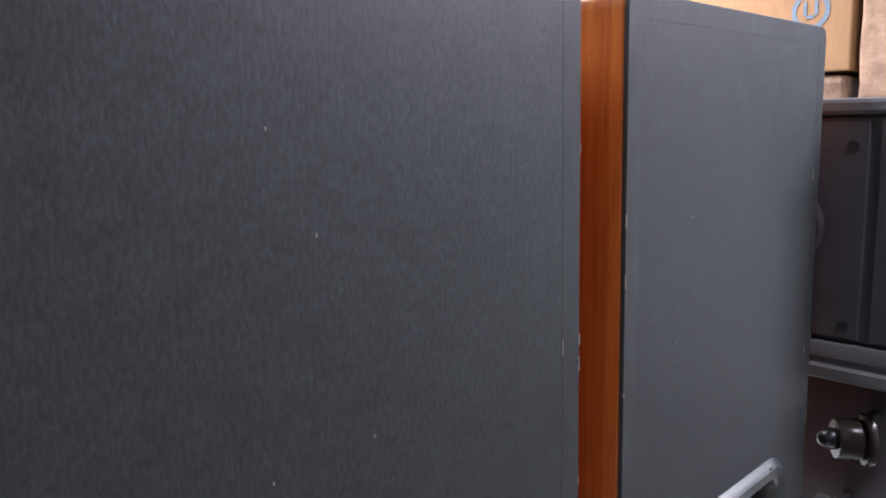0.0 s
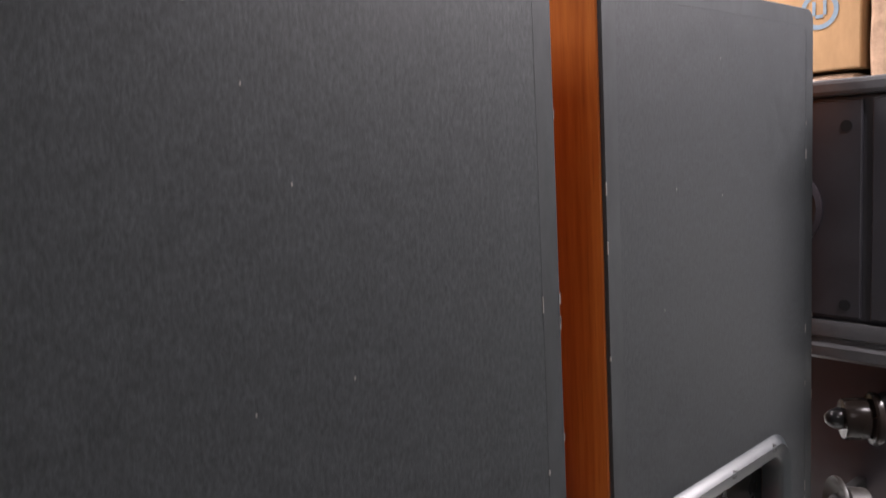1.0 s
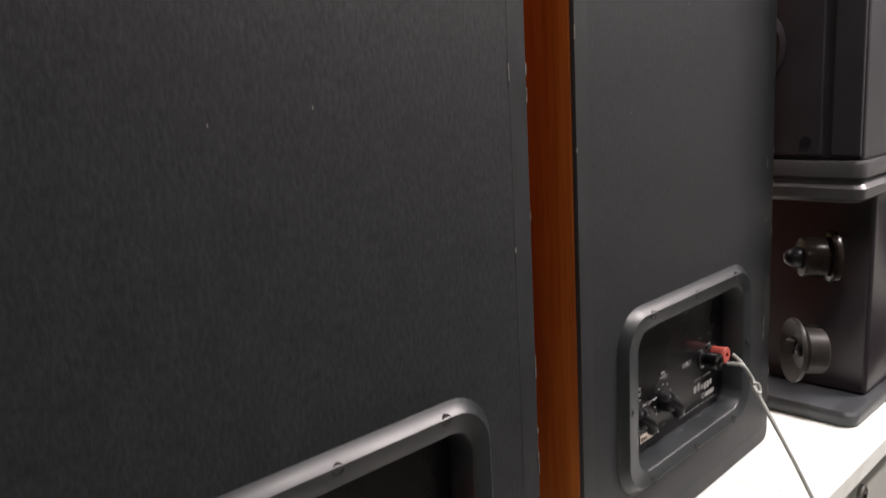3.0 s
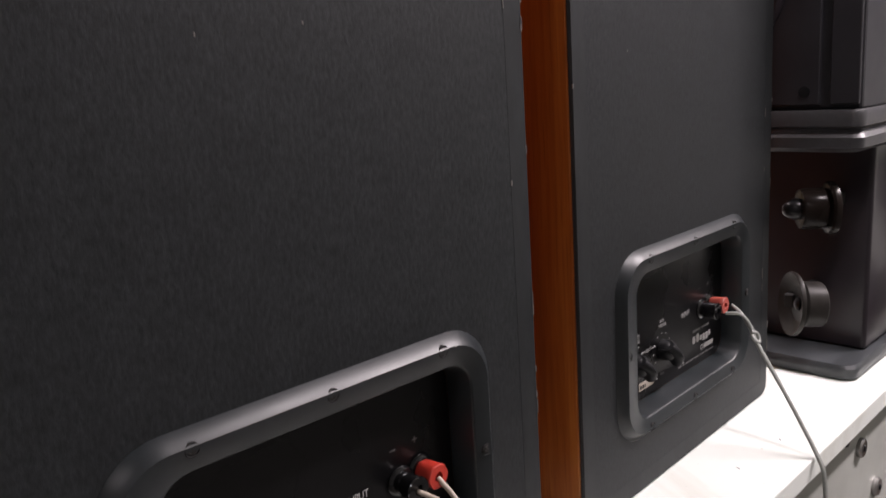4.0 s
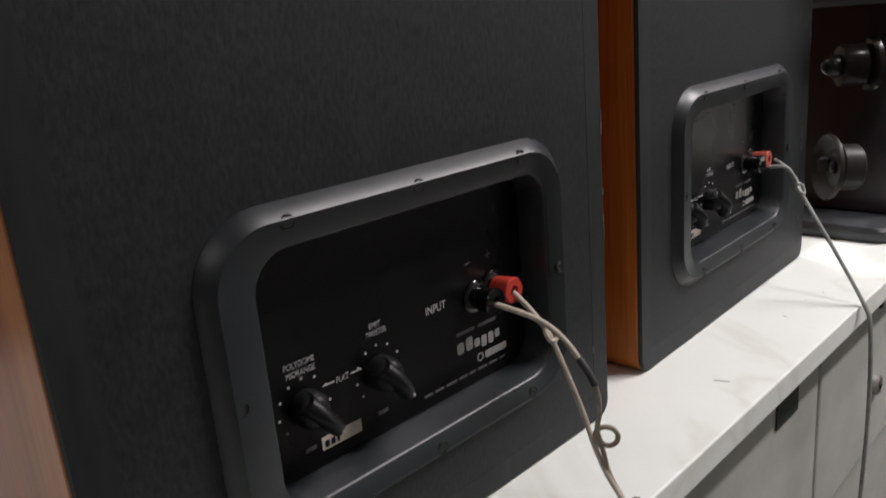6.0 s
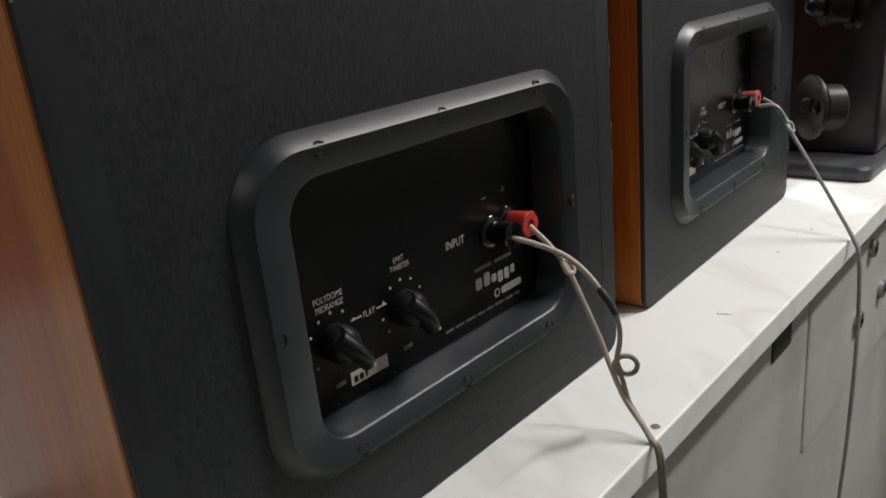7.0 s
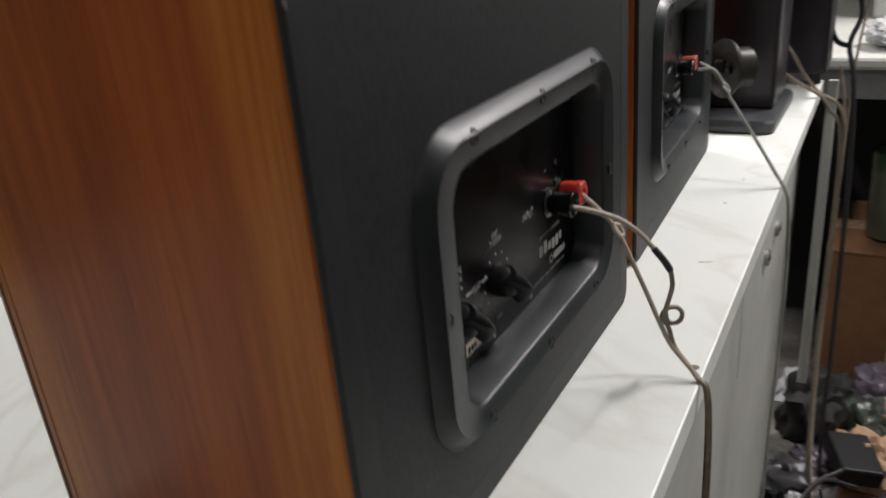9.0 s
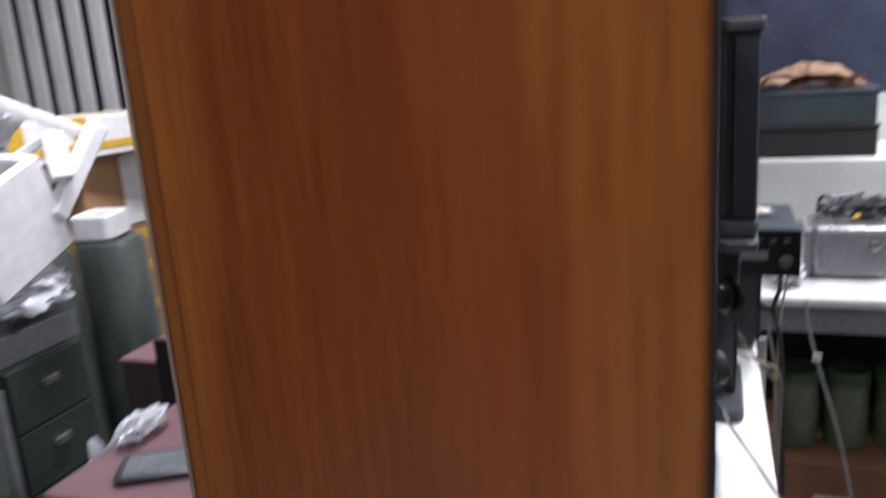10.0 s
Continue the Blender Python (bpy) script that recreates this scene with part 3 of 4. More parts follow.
    letters("printed_sign", "+", 0.2665, 0.1490, Y, 0.0046, 0.0046, DIM_PRINT, cup)
    part("printed_sign", box(0.2455, 0.2500, Y, Y + 0.0002, 0.1476, 0.1483), DIM_PRINT, cup)
    # maker's marks as plain shapes
    for x0, x1, z0, z1, mat in ((0.2335, 0.2395, 0.0925, 0.1000, PRINT), (0.2415, 0.2475, 0.0925, 0.1012, PRINT), (0.2490, 0.2540, 0.0925, 0.0980, PRINT), (0.2555, 0.2605, 0.0905, 0.0980, PRINT), (0.2620, 0.2670, 0.0905, 0.0980, PRINT), (0.2685, 0.2730, 0.0925, 0.0980, PRINT),
                            (0.2335, 0.2500, 0.1045, 0.1068, DIM_PRINT), (0.2530, 0.2700, 0.1045, 0.1068, DIM_PRINT), (0.2580, 0.2790, 0.0820, 0.0868, PRINT)):
        bm = bmesh.new()
        loft([at_y(rrect(x0, x1, z0, z1, min(x1 - x0, z1 - z0) * 0.3, 4), Y), at_y(rrect(x0, x1, z0, z1, min(x1 - x0, z1 - z0) * 0.3, 4), Y + 0.0002)], True, False, bm=bm)
        part("printed_mark", bm, mat, cup)
    bm = loft([[(0.2535 + r * math.cos(2 * math.pi * k / 20), Y, 0.0845 + r * math.sin(2 * math.pi * k / 20)) for k in range(20)] for r in (0.0030, 0.0019)])
    part("printed_mark", bm, PRINT, cup)
    x = 0.203
    while x < 0.277:
        wd = random.uniform(0.004, 0.010)
        part("printed_line", box(x, min(x + wd, 0.279), Y, Y + 0.0002, 0.0762, 0.0778), DIM_PRINT, cup)
        x += wd + 0.0022
    sticker = part("paper_label", box(0.1275, 0.1545, Y - 0.0002, Y + 0.0002, 0.0775, 0.0850), LABEL, cup, "torn cream paper label")
    for x0, x1 in ((0.1295, 0.1320), (0.1335, 0.1360), (0.1375, 0.1390)):
        part("printed_bar", box(x0, x1, Y - 0.0005, Y - 0.0003, 0.0790, 0.0825), KNOB, sticker)
    # chips along the edges
    rng = random.Random(int(m.translation.x * 100) + 5)
    for k in range(16):
        z = rng.uniform(0.05, 0.62)
        ln, wd = rng.uniform(0.001, 0.006), rng.uniform(0.0003, 0.0007)
        x = rng.choice((0.3525, 0.3688, 0.0012, 0.3520, 0.3690, 0.3686))
        part("edge_chip", box(x - wd, x + wd, -0.0004, 0.0004, z - ln, z + ln), WORN, s)
    for k in range(4):
        x, z = rng.uniform(0.03, 0.34), rng.uniform(0.25, 0.62)
        part("scuff", box(x - 0.0004, x + 0.0004, 0.0, 0.00028, z - 0.001, z + 0.001), WORN, s)
    return s


speaker(pose(0, 0, 0.0005), "black-backed loudspeaker with walnut sides and cream wires, on marble counter")
S2 = pose(0.437, 0.012, 0.0005, 0, 0, 2.3)
speaker(S2, "black-backed loudspeaker with walnut sides and grey wires, on marble counter", -0.010, 0.004, FADED_RED)

# ---- wires of the two loudspeakers ----
wire = thing("speaker_wire", pose(0, 0, 0), "knotted cream two-core speaker wire hanging over the counter's edge", "wire")
part("core", tube([(0.2698, 0.001, 0.1268), (0.2728, -0.010, 0.1158), (0.2752, -0.021, 0.102), (0.2765, -0.030, 0.083), (0.2775, -0.042, 0.056), (0.2755, -0.050, 0.040), (0.2745, -0.0595, 0.022), (0.2715, -0.073, 0.009), (0.2690, -0.0795, 0.0025)], 0.0017), CREAM_WIRE, wire, "", True)
part("core", tube([(0.2530, 0.0020, 0.1240), (0.2580, -0.011, 0.1205), (0.2645, -0.026, 0.1140), (0.2672, -0.038, 0.1055), (0.2680, -0.048, 0.0950), (0.2675, -0.0585, 0.0815)], 0.0017), CREAM_WIRE, wire, "", True)
part("sleeve", tube([(0.2679, -0.0480, 0.0950), (0.2678, -0.0540, 0.0885), (0.2674, -0.0595, 0.0810)], 0.0023), BLACK_CABLE, wire, "black heat-shrink sleeve", True)
loop = [(0.2674, -0.0595, 0.0810), (0.2690, -0.0605, 0.0700), (0.2725, -0.0580, 0.0590), (0.2735, -0.0555, 0.0480), (0.2762, -0.0565, 0.0390)]
loop += [(0.2785 + 0.0034 * math.cos(a), -0.0596 - 0.0050 * math.cos(a) + 0.0006 * a, 0.0430 + 0.0060 * math.sin(a)) for a in (-1.6, -0.7, 0.2, 1.1, 2.0, 2.9, 3.8)]
loop += [(0.2765, -0.0570, 0.0340), (0.2755, -0.0620, 0.0200), (0.2720, -0.0735, 0.0085), (0.2698, -0.0800, 0.0025)]
part("core", tube(loop, 0.0016), TAN_WIRE, wire, "", True)
part("knot", tube([(0.2735, -0.0190, 0.1060), (0.2785, -0.0215, 0.1040), (0.2780, -0.0245, 0.0985), (0.2735, -0.0235, 0.0985), (0.2735, -0.0195, 0.1045), (0.2775, -0.0190, 0.1050)], 0.0016), CREAM_WIRE, wire, "", True)
# Same cream core; the tan puts the shade below the edge into it
part("core", tube([(0.2690, -0.0795, 0.0025), (0.2675, -0.0850, -0.004), (0.2672, -0.0875, -0.035), (0.2665, -0.0880, -0.10), (0.2645, -0.0880, -0.25), (0.262, -0.088, -0.5), (0.258, -0.09, FLOOR + 0.01)], 0.0017), TAN_WIRE, wire, "", True)
part("core", tube([(0.2698, -0.0800, 0.0025), (0.2690, -0.0860, -0.004), (0.2688, -0.0890, -0.035), (0.2678, -0.0900, -0.10), (0.2655, -0.0890, -0.25), (0.263, -0.088, -0.5), (0.262, -0.092, FLOOR + 0.01)], 0.0016), TAN_WIRE, wire, "", True)

wire = thing("speaker_wire", pose(0, 0, 0), "knotted grey-green two-core speaker wire hanging over the counter's edge", "wire")
part("core", tube([(0.7065, 0.020, 0.1300), (0.7010, 0.008, 0.1250), (0.6960, -0.004, 0.1130), (0.6930, -0.0130, 0.1000), (0.6915, -0.0290, 0.0760), (0.6890, -0.0480, 0.0480), (0.6855, -0.0690, 0.0160), (0.6825, -0.0790, 0.0025)], 0.0018), GREY_WIRE, wire, "", True)
part("core", tube([(0.6890, 0.018, 0.1260), (0.6930, 0.004, 0.1260), (0.6945, -0.006, 0.1140), (0.6905, -0.0140, 0.1000), (0.6890, -0.0300, 0.0760), (0.6868, -0.0490, 0.0480), (0.6835, -0.0700, 0.0160), (0.6805, -0.0790, 0.0025)], 0.0018), GREY_WIRE, wire, "", True)
part("knot", tube([(0.6900, -0.0080, 0.1110), (0.6970, -0.0110, 0.1080), (0.6955, -0.0140, 0.1010), (0.6895, -0.0135, 0.1020), (0.6910, -0.0080, 0.1080)], 0.0019), GREY_WIRE, wire, "", True)
for dx in (0.0, 0.002):
    part("core", tube([(0.6805 + dx, -0.0790, 0.0025), (0.6795 + dx, -0.0850, -0.012), (0.6800 + dx, -0.0880, -0.05), (0.6780 + dx, -0.0900, -0.12), (0.6700 + dx, -0.0900, -0.22), (0.6560 + dx, -0.0890, -0.32), (0.6540 + dx, -0.0900, -0.48), (0.6450, -0.0950, FLOOR + 0.01)], 0.0018), GREY_WIRE, wire, "", True)

# ---- the black loudspeaker on a base at the far end ----
third = thing("tabletop_loudspeaker", pose(0.895, -0.040, 0.0005), "satin black two-part loudspeaker on a slate grey rounded base", "loudspeaker")
foot = rrect(-0.008, 0.200, 0.0, 0.185, 0.018, 6)
shrink = lambda i: rrect(-0.008 + i, 0.200 - i, i, 0.185 - i, 0.018, 6)
part("base_plate", loft([at_z(shrink(0.002), 0.0), at_z(foot, 0.003), at_z(foot, 0.014), at_z(shrink(0.0025), 0.018), at_z(shrink(0.006), 0.0185)], True, True), S3_BASE, third, "slate grey rounded base plate", True)
low = lambda i: rrect(0.058 + i, 0.178 - i, 0.011 + i, 0.165 - i, 0.006, 4)
part("lower_cabinet", loft([at_z(low(0.003), 0.0187), at_z(low(0.0), 0.022), at_z(low(-0.003), 0.270)], True, True), S3_GLOSS, third, "glossy smoked black lower cabinet", True)
ring = lambda i: rrect(-0.050 + i, 0.185 - i, -0.012 + i, 0.180 - i, 0.012, 5)
part("lower_flange", loft([at_z(ring(0.010), 0.2705), at_z(ring(0.001), 0.276), at_z(ring(0.0), 0.287), at_z(ring(0.004), 0.292)], True, True), S3_TRIM, third, "dark grey rubber flange", True)
part("upper_flange", loft([at_z(ring(0.004), 0.2925), at_z(ring(0.006), 0.296), at_z(ring(0.001), 0.299), at_z(ring(0.0), 0.312), at_z(ring(0.002), 0.3165)], True, True), S3_TRIM, third, "dark grey rubber flange", True)
upper = part("upper_cabinet", box(-0.042, 0.178, -0.008, 0.172, 0.3168, 0.562, 0.003), S3_BLACK, third, "satin black upper cabinet")
part("top_cap", box(-0.051, 0.186, -0.014, 0.180, 0.5622, 0.580, 0.005), S3_TRIM, third, "dark grey top cap")
part("raised_panel", box(-0.047, -0.0423, 0.034, 0.168, 0.322, 0.557, 0.0015), S3_BLACK, upper)
part("raised_strip", box(-0.047, -0.0423, -0.006, 0.024, 0.322, 0.557, 0.0015), S3_BLACK, upper)
for z in (0.336, 0.530):
    part("screw_hole", turned([(0.0062, 0), (0.0062, 0.0008), (0.0045, 0.0008)], 18, pose(-0.0472, 0.050, z, 0, -90)), KNOB, upper, "", True)
part("port_ring", turned([(0.050, 0), (0.050, 0.003), (0.045, 0.006), (0.040, 0.0035), (0.030, 0.001)], 36, pose(-0.0472, 0.124, 0.440, 0, -90)), S3_GLOSS, upper, "glossy round rim", True)
# lower drivers on two short brackets
for y, z in ((0.044, 0.206), (0.070, 0.093)):
    part("bracket", box(-0.026, 0.0560, y - 0.006, y + 0.006, z - 0.008, z + 0.008, 0.002), DEEP_SHADE, third)
AX = pose(-0.036, 0.034, 0.208, 0, 90, 128)
horn = part("upper_driver", turned([(0.0215, -0.004), (0.0232, -0.002), (0.0232, 0.019), (0.0215, 0.0215), (0.012, 0.0225)], 32, AX), HORN, third, "smoky bronze driver housing", True)
part("rim", turned([(0.018, -0.015), (0.0285, -0.015), (0.0298, -0.012), (0.0298, -0.009), (0.0275, -0.0065), (0.018, -0.005)], 36, AX), HORN, horn, "", True)
part("centre_cap", turned([(0.0120, 0.0226), (0.0120, 0.027), (0.0090, 0.034), (0.005, 0.0385), (0.001, 0.0395)], 24, AX), GLOSS, horn, "", True)
AX = pose(-0.036, 0.064, 0.093, 0, 86, 133)
driver = part("lower_driver", turned([(0.024, -0.036), (0.0262, -0.034), (0.0268, -0.013), (0.0245, -0.010)], 32, AX), CONE, third, "grey metal driver housing", True)
part("cone", turned([(0.018, -0.0125), (0.0370, -0.0050), (0.0378, -0.002), (0.0370, 0.0), (0.0345, -0.0016), (0.030, -0.0062), (0.020, -0.0105), (0.0095, -0.0118)], 40, AX), CONE, driver, "shallow grey metal cone", True)
part("dust_cap", turned([(0.0085, -0.0112), (0.0078, -0.0080), (0.005, -0.0060), (0.001, -0.0052)], 20, AX), GLOSS, driver, "", True)

# ---- behind it on the counter's end: small black speaker and a receiver ----
stand = thing("black_speaker", pose(1.19, -0.074, 0.0005), "small plain black box loudspeaker on feet at the counter's end", "loudspeaker")
part("body", box(0.0, 0.10, 0.0, 0.15, 0.020, 0.151, 0.004), S3_BLACK, stand)
part("front", box(-0.004, -0.0003, 0.006, 0.144, 0.026, 0.144, 0.001), S3_GLOSS, stand)
for y in (0.02, 0.13):
    part("foot", turned([(0.012, 0), (0.010, 0.0198)], 14, pose(0.03, y, 0)), BLACK_CABLE, stand)
recv = thing("receiver", pose(1.150, -0.131, 0.1518), "black hi-fi receiver with small buttons, stacked on a black box", "receiver")
part("body", box(0.004, 0.22, 0.0, 0.36, 0.003, 0.080, 0.002), KNOB, recv)
part("top_cover", box(0.006, 0.218, 0.002, 0.358, 0.0803, 0.0823, 0.0005), DARK_STEEL, recv, "dark steel top cover")
part("faceplate", box(0.0, 0.0038, -0.001, 0.361, 0.001, 0.081, 0.001), GLOSS, recv)
part("display", box(-0.001, -0.0002, 0.05, 0.26, 0.030, 0.046), DIM_PRINT, recv)
for k in range(9):
    part("button", box(-0.004, -0.0002, 0.016 + k * 0.022, 0.026 + k * 0.022, 0.060, 0.066, 0.0008), S3_TRIM, recv)
part("volume_knob", turned([(0.011, 0), (0.010, 0.012), (0.008, 0.013)], 20, pose(-0.0002, 0.022, 0.028, 0, -90)), S3_TRIM, recv, "", True)
for x, y in ((0.03, 0.105), (0.06, 0.19)):
    part("foot", turned([(0.012, 0), (0.010, 0.0028)], 14, pose(x, y, 0.0001)), BLACK_CABLE, recv)

# cables at the counter's end
def cable(label, runs, mat, r, category="cable"):
    c = thing("hanging_cable", pose(0, 0, 0), label, category)
    for k, pts in enumerate(runs):
        part("strand", tube(pts, r, 8), mat, c, "", True)
    return c


cable("tan two-core wire draped over the counter's end", [[(1.076, -0.010, 0.055), (1.10, -0.045, 0.025), (1.113, -0.074, 0.0045), (1.128, -0.088, -0.02), (1.155, -0.105, -0.062), (1.19, -0.108, -0.2), (1.22, -0.104, -0.45), (1.21, -0.108, -0.65), (1.19, -0.115, FLOOR + 0.01)],
      [(1.076, -0.008, 0.108), (1.10, -0.032, 0.070), (1.12, -0.049, 0.035), (1.118, -0.072, 0.008), (1.14, -0.098, -0.014), (1.152, -0.109, -0.045), (1.165, -0.111, -0.09), (1.21, -0.110, -0.3), (1.24, -0.104, -0.54), (1.225, -0.112, -0.7), (1.22, -0.125, FLOOR + 0.01)],
      [(1.262, -0.090, 0.020), (1.260, -0.104, -0.06), (1.250, -0.108, -0.22), (1.245, -0.103, -0.40), (1.225, -0.106, -0.55), (1.20, -0.112, -0.70), (1.17, -0.13, FLOOR + 0.01)]], TAN_WIRE, 0.0028)
cable("cream wire hanging beside the counter", [[(1.255, -0.125, 0.155), (1.262, -0.112, 0.03), (1.265, -0.109, -0.1), (1.262, -0.108, -0.3), (1.245, -0.108, -0.5), (1.20, -0.116, -0.7), (1.12, -0.14, FLOOR + 0.01)]], CREAM_WIRE, 0.0022)
cable("thick black mains cable hanging from the receiver to the floor", [[(1.30, -0.100, 0.150), (1.285, -0.112, 0.10), (1.262, -0.100, 0.055), (1.25, -0.112, 0.0), (1.25, -0.122, -0.15), (1.25, -0.128, -0.5), (1.235, -0.130, -0.72), (1.20, -0.150, FLOOR + 0.012), (1.10, -0.23, FLOOR + 0.01)],
      [(1.30, -0.070, 0.150), (1.285, -0.066, 0.10), (1.27, -0.078, 0.062), (1.262, -0.100, 0.052)]], BLACK_CABLE, 0.0042)
tag_cable = cable("thin grey cable with a white tag under the far table", [[(1.56, -0.185, -0.02), (1.565, -0.195, -0.09), (1.57, -0.215, -0.17), (1.58, -0.27, -0.36), (1.58, -0.31, -0.55), (1.56, -0.36, FLOOR + 0.01)]], GREY_WIRE, 0.0028)
part("tag", box(1.560, 1.563, -0.222, -0.204, -0.166, -0.146, 0.001), LABEL, tag_cable, "small white paper tag")

# ---- the far table with its load ----
table = thing("far_table", pose(1.60, -0.10, FLOOR), "white topped workbench with a grey-white apron against the window wall", "table")
part("tabletop", box(0, 0.90, -1.5, 0.205, 0.795, 0.822, 0.008), WHITE_PAINT, table)
part("apron", box(0.012, 0.03, -1.48, 0.185, 0.735, 0.7945), GREY_LID, table, "grey-white apron")
for x, y in ((0.44, 0.15), (0.83, 0.15), (0.03, -1.45), (0.83, -1.45)):
    part("leg", box(x, x + 0.04, y - 0.02, y + 0.02, 0.0, 0.7945, 0.002), WHITE_PAINT, table)
# Black sheet added in place of the shade behind jars and cartons
part("bench_shade", box(0.46, 0.475, -1.46, 0.195, 0.01, 0.7945), DEEP_SHADE, table, "black sheet standing in for the shade under the bench")
TT = FLOOR + 0.8225
deck = thing("silver_player", pose(1.75, -0.385, TT), "brushed silver cassette player lying on the white bench", "player")
part("body", box(0, 0.16, 0, 0.17, 0.004, 0.128, 0.012, 3), SILVER, deck)
part("front", box(-0.004, -0.0003, 0.012, 0.158, 0.018, 0.115, 0.004), GREY_LID, deck)
part("dial", turned([(0.014, 0), (0.012, 0.010), (0.009, 0.011)], 20, pose(-0.0045, 0.04, 0.085, 0, -90)), SILVER, deck, "", True)
part("side_panel", box(0.004, 0.15, 0.1702, 0.19, 0.004, 0.12, 0.004), GREY_LID, deck)
heap = thing("cable_heap", pose(1.80, -0.33, TT + 0.129), "tangled black cables on the silver player", "cables", kind="stuff")
rng = random.Random(4)
for k in range(7):
    pts = [(rng.uniform(0.0, 0.11), rng.uniform(-0.08, 0.1), 0.006 + rng.uniform(0, 0.045)) for q in range(7)]
    part("strand", tube(pts, 0.005, 7, 5), BLACK_CABLE, heap, "", True)
part("orange_plug", box(-0.012, 0.002, 0.012, 0.026, 0.010, 0.018, 0.003), YELLOW_TAPE, heap, "small orange plug")
white_case = thing("white_panel_case", pose(2.12, -1.0, TT), "flat white appliance case on the bench under dark boxes", "case")
part("body", box(0, 0.36, 0, 0.90, 0.0, 0.235, 0.01, 3), WHITE_PAINT, white_case)
for k, (z0, z1, y0, mat) in enumerate(((0.2355, 0.325, 0.585, DEEP_SHADE), (0.3255, 0.42, 0.59, DARK_STEEL))):
    b = thing("equipment_box", pose(2.14, -1.0 + y0 + 0.01, TT + z0), "dark grey-green metal equipment box stacked on a white case", "box", "stacked equipment boxes")
    part("body", box(0, 0.34, 0, 0.30, 0.0, z1 - z0 - 0.012, 0.004), mat, b)
    part("lid", box(-0.004, 0.344, -0.004, 0.304, z1 - z0 - 0.0115, z1 - z0 - 0.001, 0.003), mat, b)
wrap = thing("wrapping_paper", pose(2.24, -0.23, TT + 0.4205), "crumpled torn brown wrapping paper on a metal box", "paper")
for k, (turn, lift, length) in enumerate(((0, 0.006, 0.30), (14, 0.020, 0.26), (-10, 0.034, 0.20))):
    rows = []
    for u in np.linspace(-0.5, 0.5, 15):
        row = []
        for v in np.linspace(-0.5, 0.5, 9):
            q = Vector((u * 4 + k * 3, v * 3, k * 1.7))
            row.append((v * 0.16, u * length, lift + 0.030 * (1 - (2 * u) ** 2) * (0.6 + 0.5 * math.cos(v * 5)) + 0.016 * noise.noise(q * 1.6)))
        rows.append(row)
    low = min(p[2] for r in rows for p in r)
    rows = [[(p[0], p[1], p[2] - low + 0.001 + 0.014 * k) for p in r] for r in rows]
    bm = loft(rows, close=False)
    bmesh.ops.solidify(bm, geom=bm.faces[:], thickness=0.0012)
    bmesh.ops.transform(bm, matrix=pose(0, 0, 0.0015, 0, 0, turn), verts=bm.verts)
    part("sheet", bm, PAPER, wrap, "", False)
rag = thing("white_tray", pose(1.72, -0.15, TT), "white crumpled plastic packaging on the bench", "packaging")
part("wad", crumple((0.07, 0.045, 0.03), 8.1, 0.3), FOIL, rag, "", True)
# cartons and jars under the bench
def carton(name, m, w, d, h, label, mat=OLD_CARDBOARD, tape=True):
    c = thing(name, m, label, "box", "cardboard cartons")
    part("body", box(0, w, 0, d, 0, h, 0.004), mat, c)
    part("flap", box(-0.001, w / 2 - 0.001, -0.001, d + 0.001, h + 0.0002, h + 0.004), mat, c)
    part("flap", box(w / 2 + 0.001, w + 0.001, -0.001, d + 0.001, h + 0.0002, h + 0.004), mat, c)
    if tape:
        part("tape", box(w / 2 - 0.03, w / 2 + 0.03, -0.002, d + 0.002, h + 0.0042, h + 0.005), TAPE, c)
        part("white_label", box(-0.0022, -0.0006, d * 0.50, d * 0.64, h * 0.18, h * 0.62), LABEL, c)
        part("white_label", box(-0.0022, -0.0006, d * 0.34, d * 0.64, h * 0.66, h * 0.78), LABEL, c)
        part("printed_bar", box(-0.003, -0.0023, d * 0.55, d * 0.585, h * 0.24, h * 0.46), KNOB, c)
    return c


carton("carton", pose(1.68, -0.50, FLOOR + 0.0), 0.36, 0.42, 0.36, "old brown cardboard carton under the bench with paper label")
carton("carton", pose(1.68, -0.98, FLOOR + 0.0), 0.38, 0.42, 0.40, "old brown cardboard carton under the bench with paper label")
for k, (x, y) in enumerate(((1.80, -0.20), (1.81, -0.315), (1.83, -0.43))):
    j = thing("storage_jar", pose(x, y, FLOOR + 0.3655), "cloudy plastic storage jar with a green screw lid on a carton", "jar", "jars under the bench")
    part("jar", turned([(0.042, 0), (0.049, 0.006), (0.051, 0.165), (0.047, 0.185), (0.043, 0.192)], 28), JAR, j, "", True)
    part("lid", turned([(0.0515, 0.172), (0.0520, 0.198), (0.047, 0.207), (0.0462, 0.208)], 28), JAR_LID, j, "green screw lid", True)

# ---- cartons behind the loudspeakers, on a dark equipment rack ----
rack = thing("equipment_rack", pose(1.72, 0.12, FLOOR), "dark metal rack carrying a tall stack of cartons", "rack")
for x, y in ((0, 0), (0.46, 0), (0, 0.92), (0.46, 0.92)):
    part("post", box(x, x + 0.03, y, y + 0.03, 0, 1.40, 0.002), GREEN_METAL, rack)
for z in (0.10, 0.75, 1.395):
    part("shelf", box(-0.003, 0.493, -0.003, 0.953, z + 0.006, z + 0.022), GREEN_METAL, rack)
big = carton("carton", pose(1.71, 0.335, 0.6545), 0.44, 0.62, 0.40, "brown cardboard carton with a pale round mark and torn edge", CARDBOARD, False)
bm = loft([[(-0.0012, 0.085 + r * 1.0 * math.cos(2 * math.pi * k / 32), 0.128 + r * math.sin(2 * math.pi * k / 32)) for k in range(32)] for r in (0.040, 0.030)])
part("printed_ring", bm, LOGO, big, "pale blue ring mark")
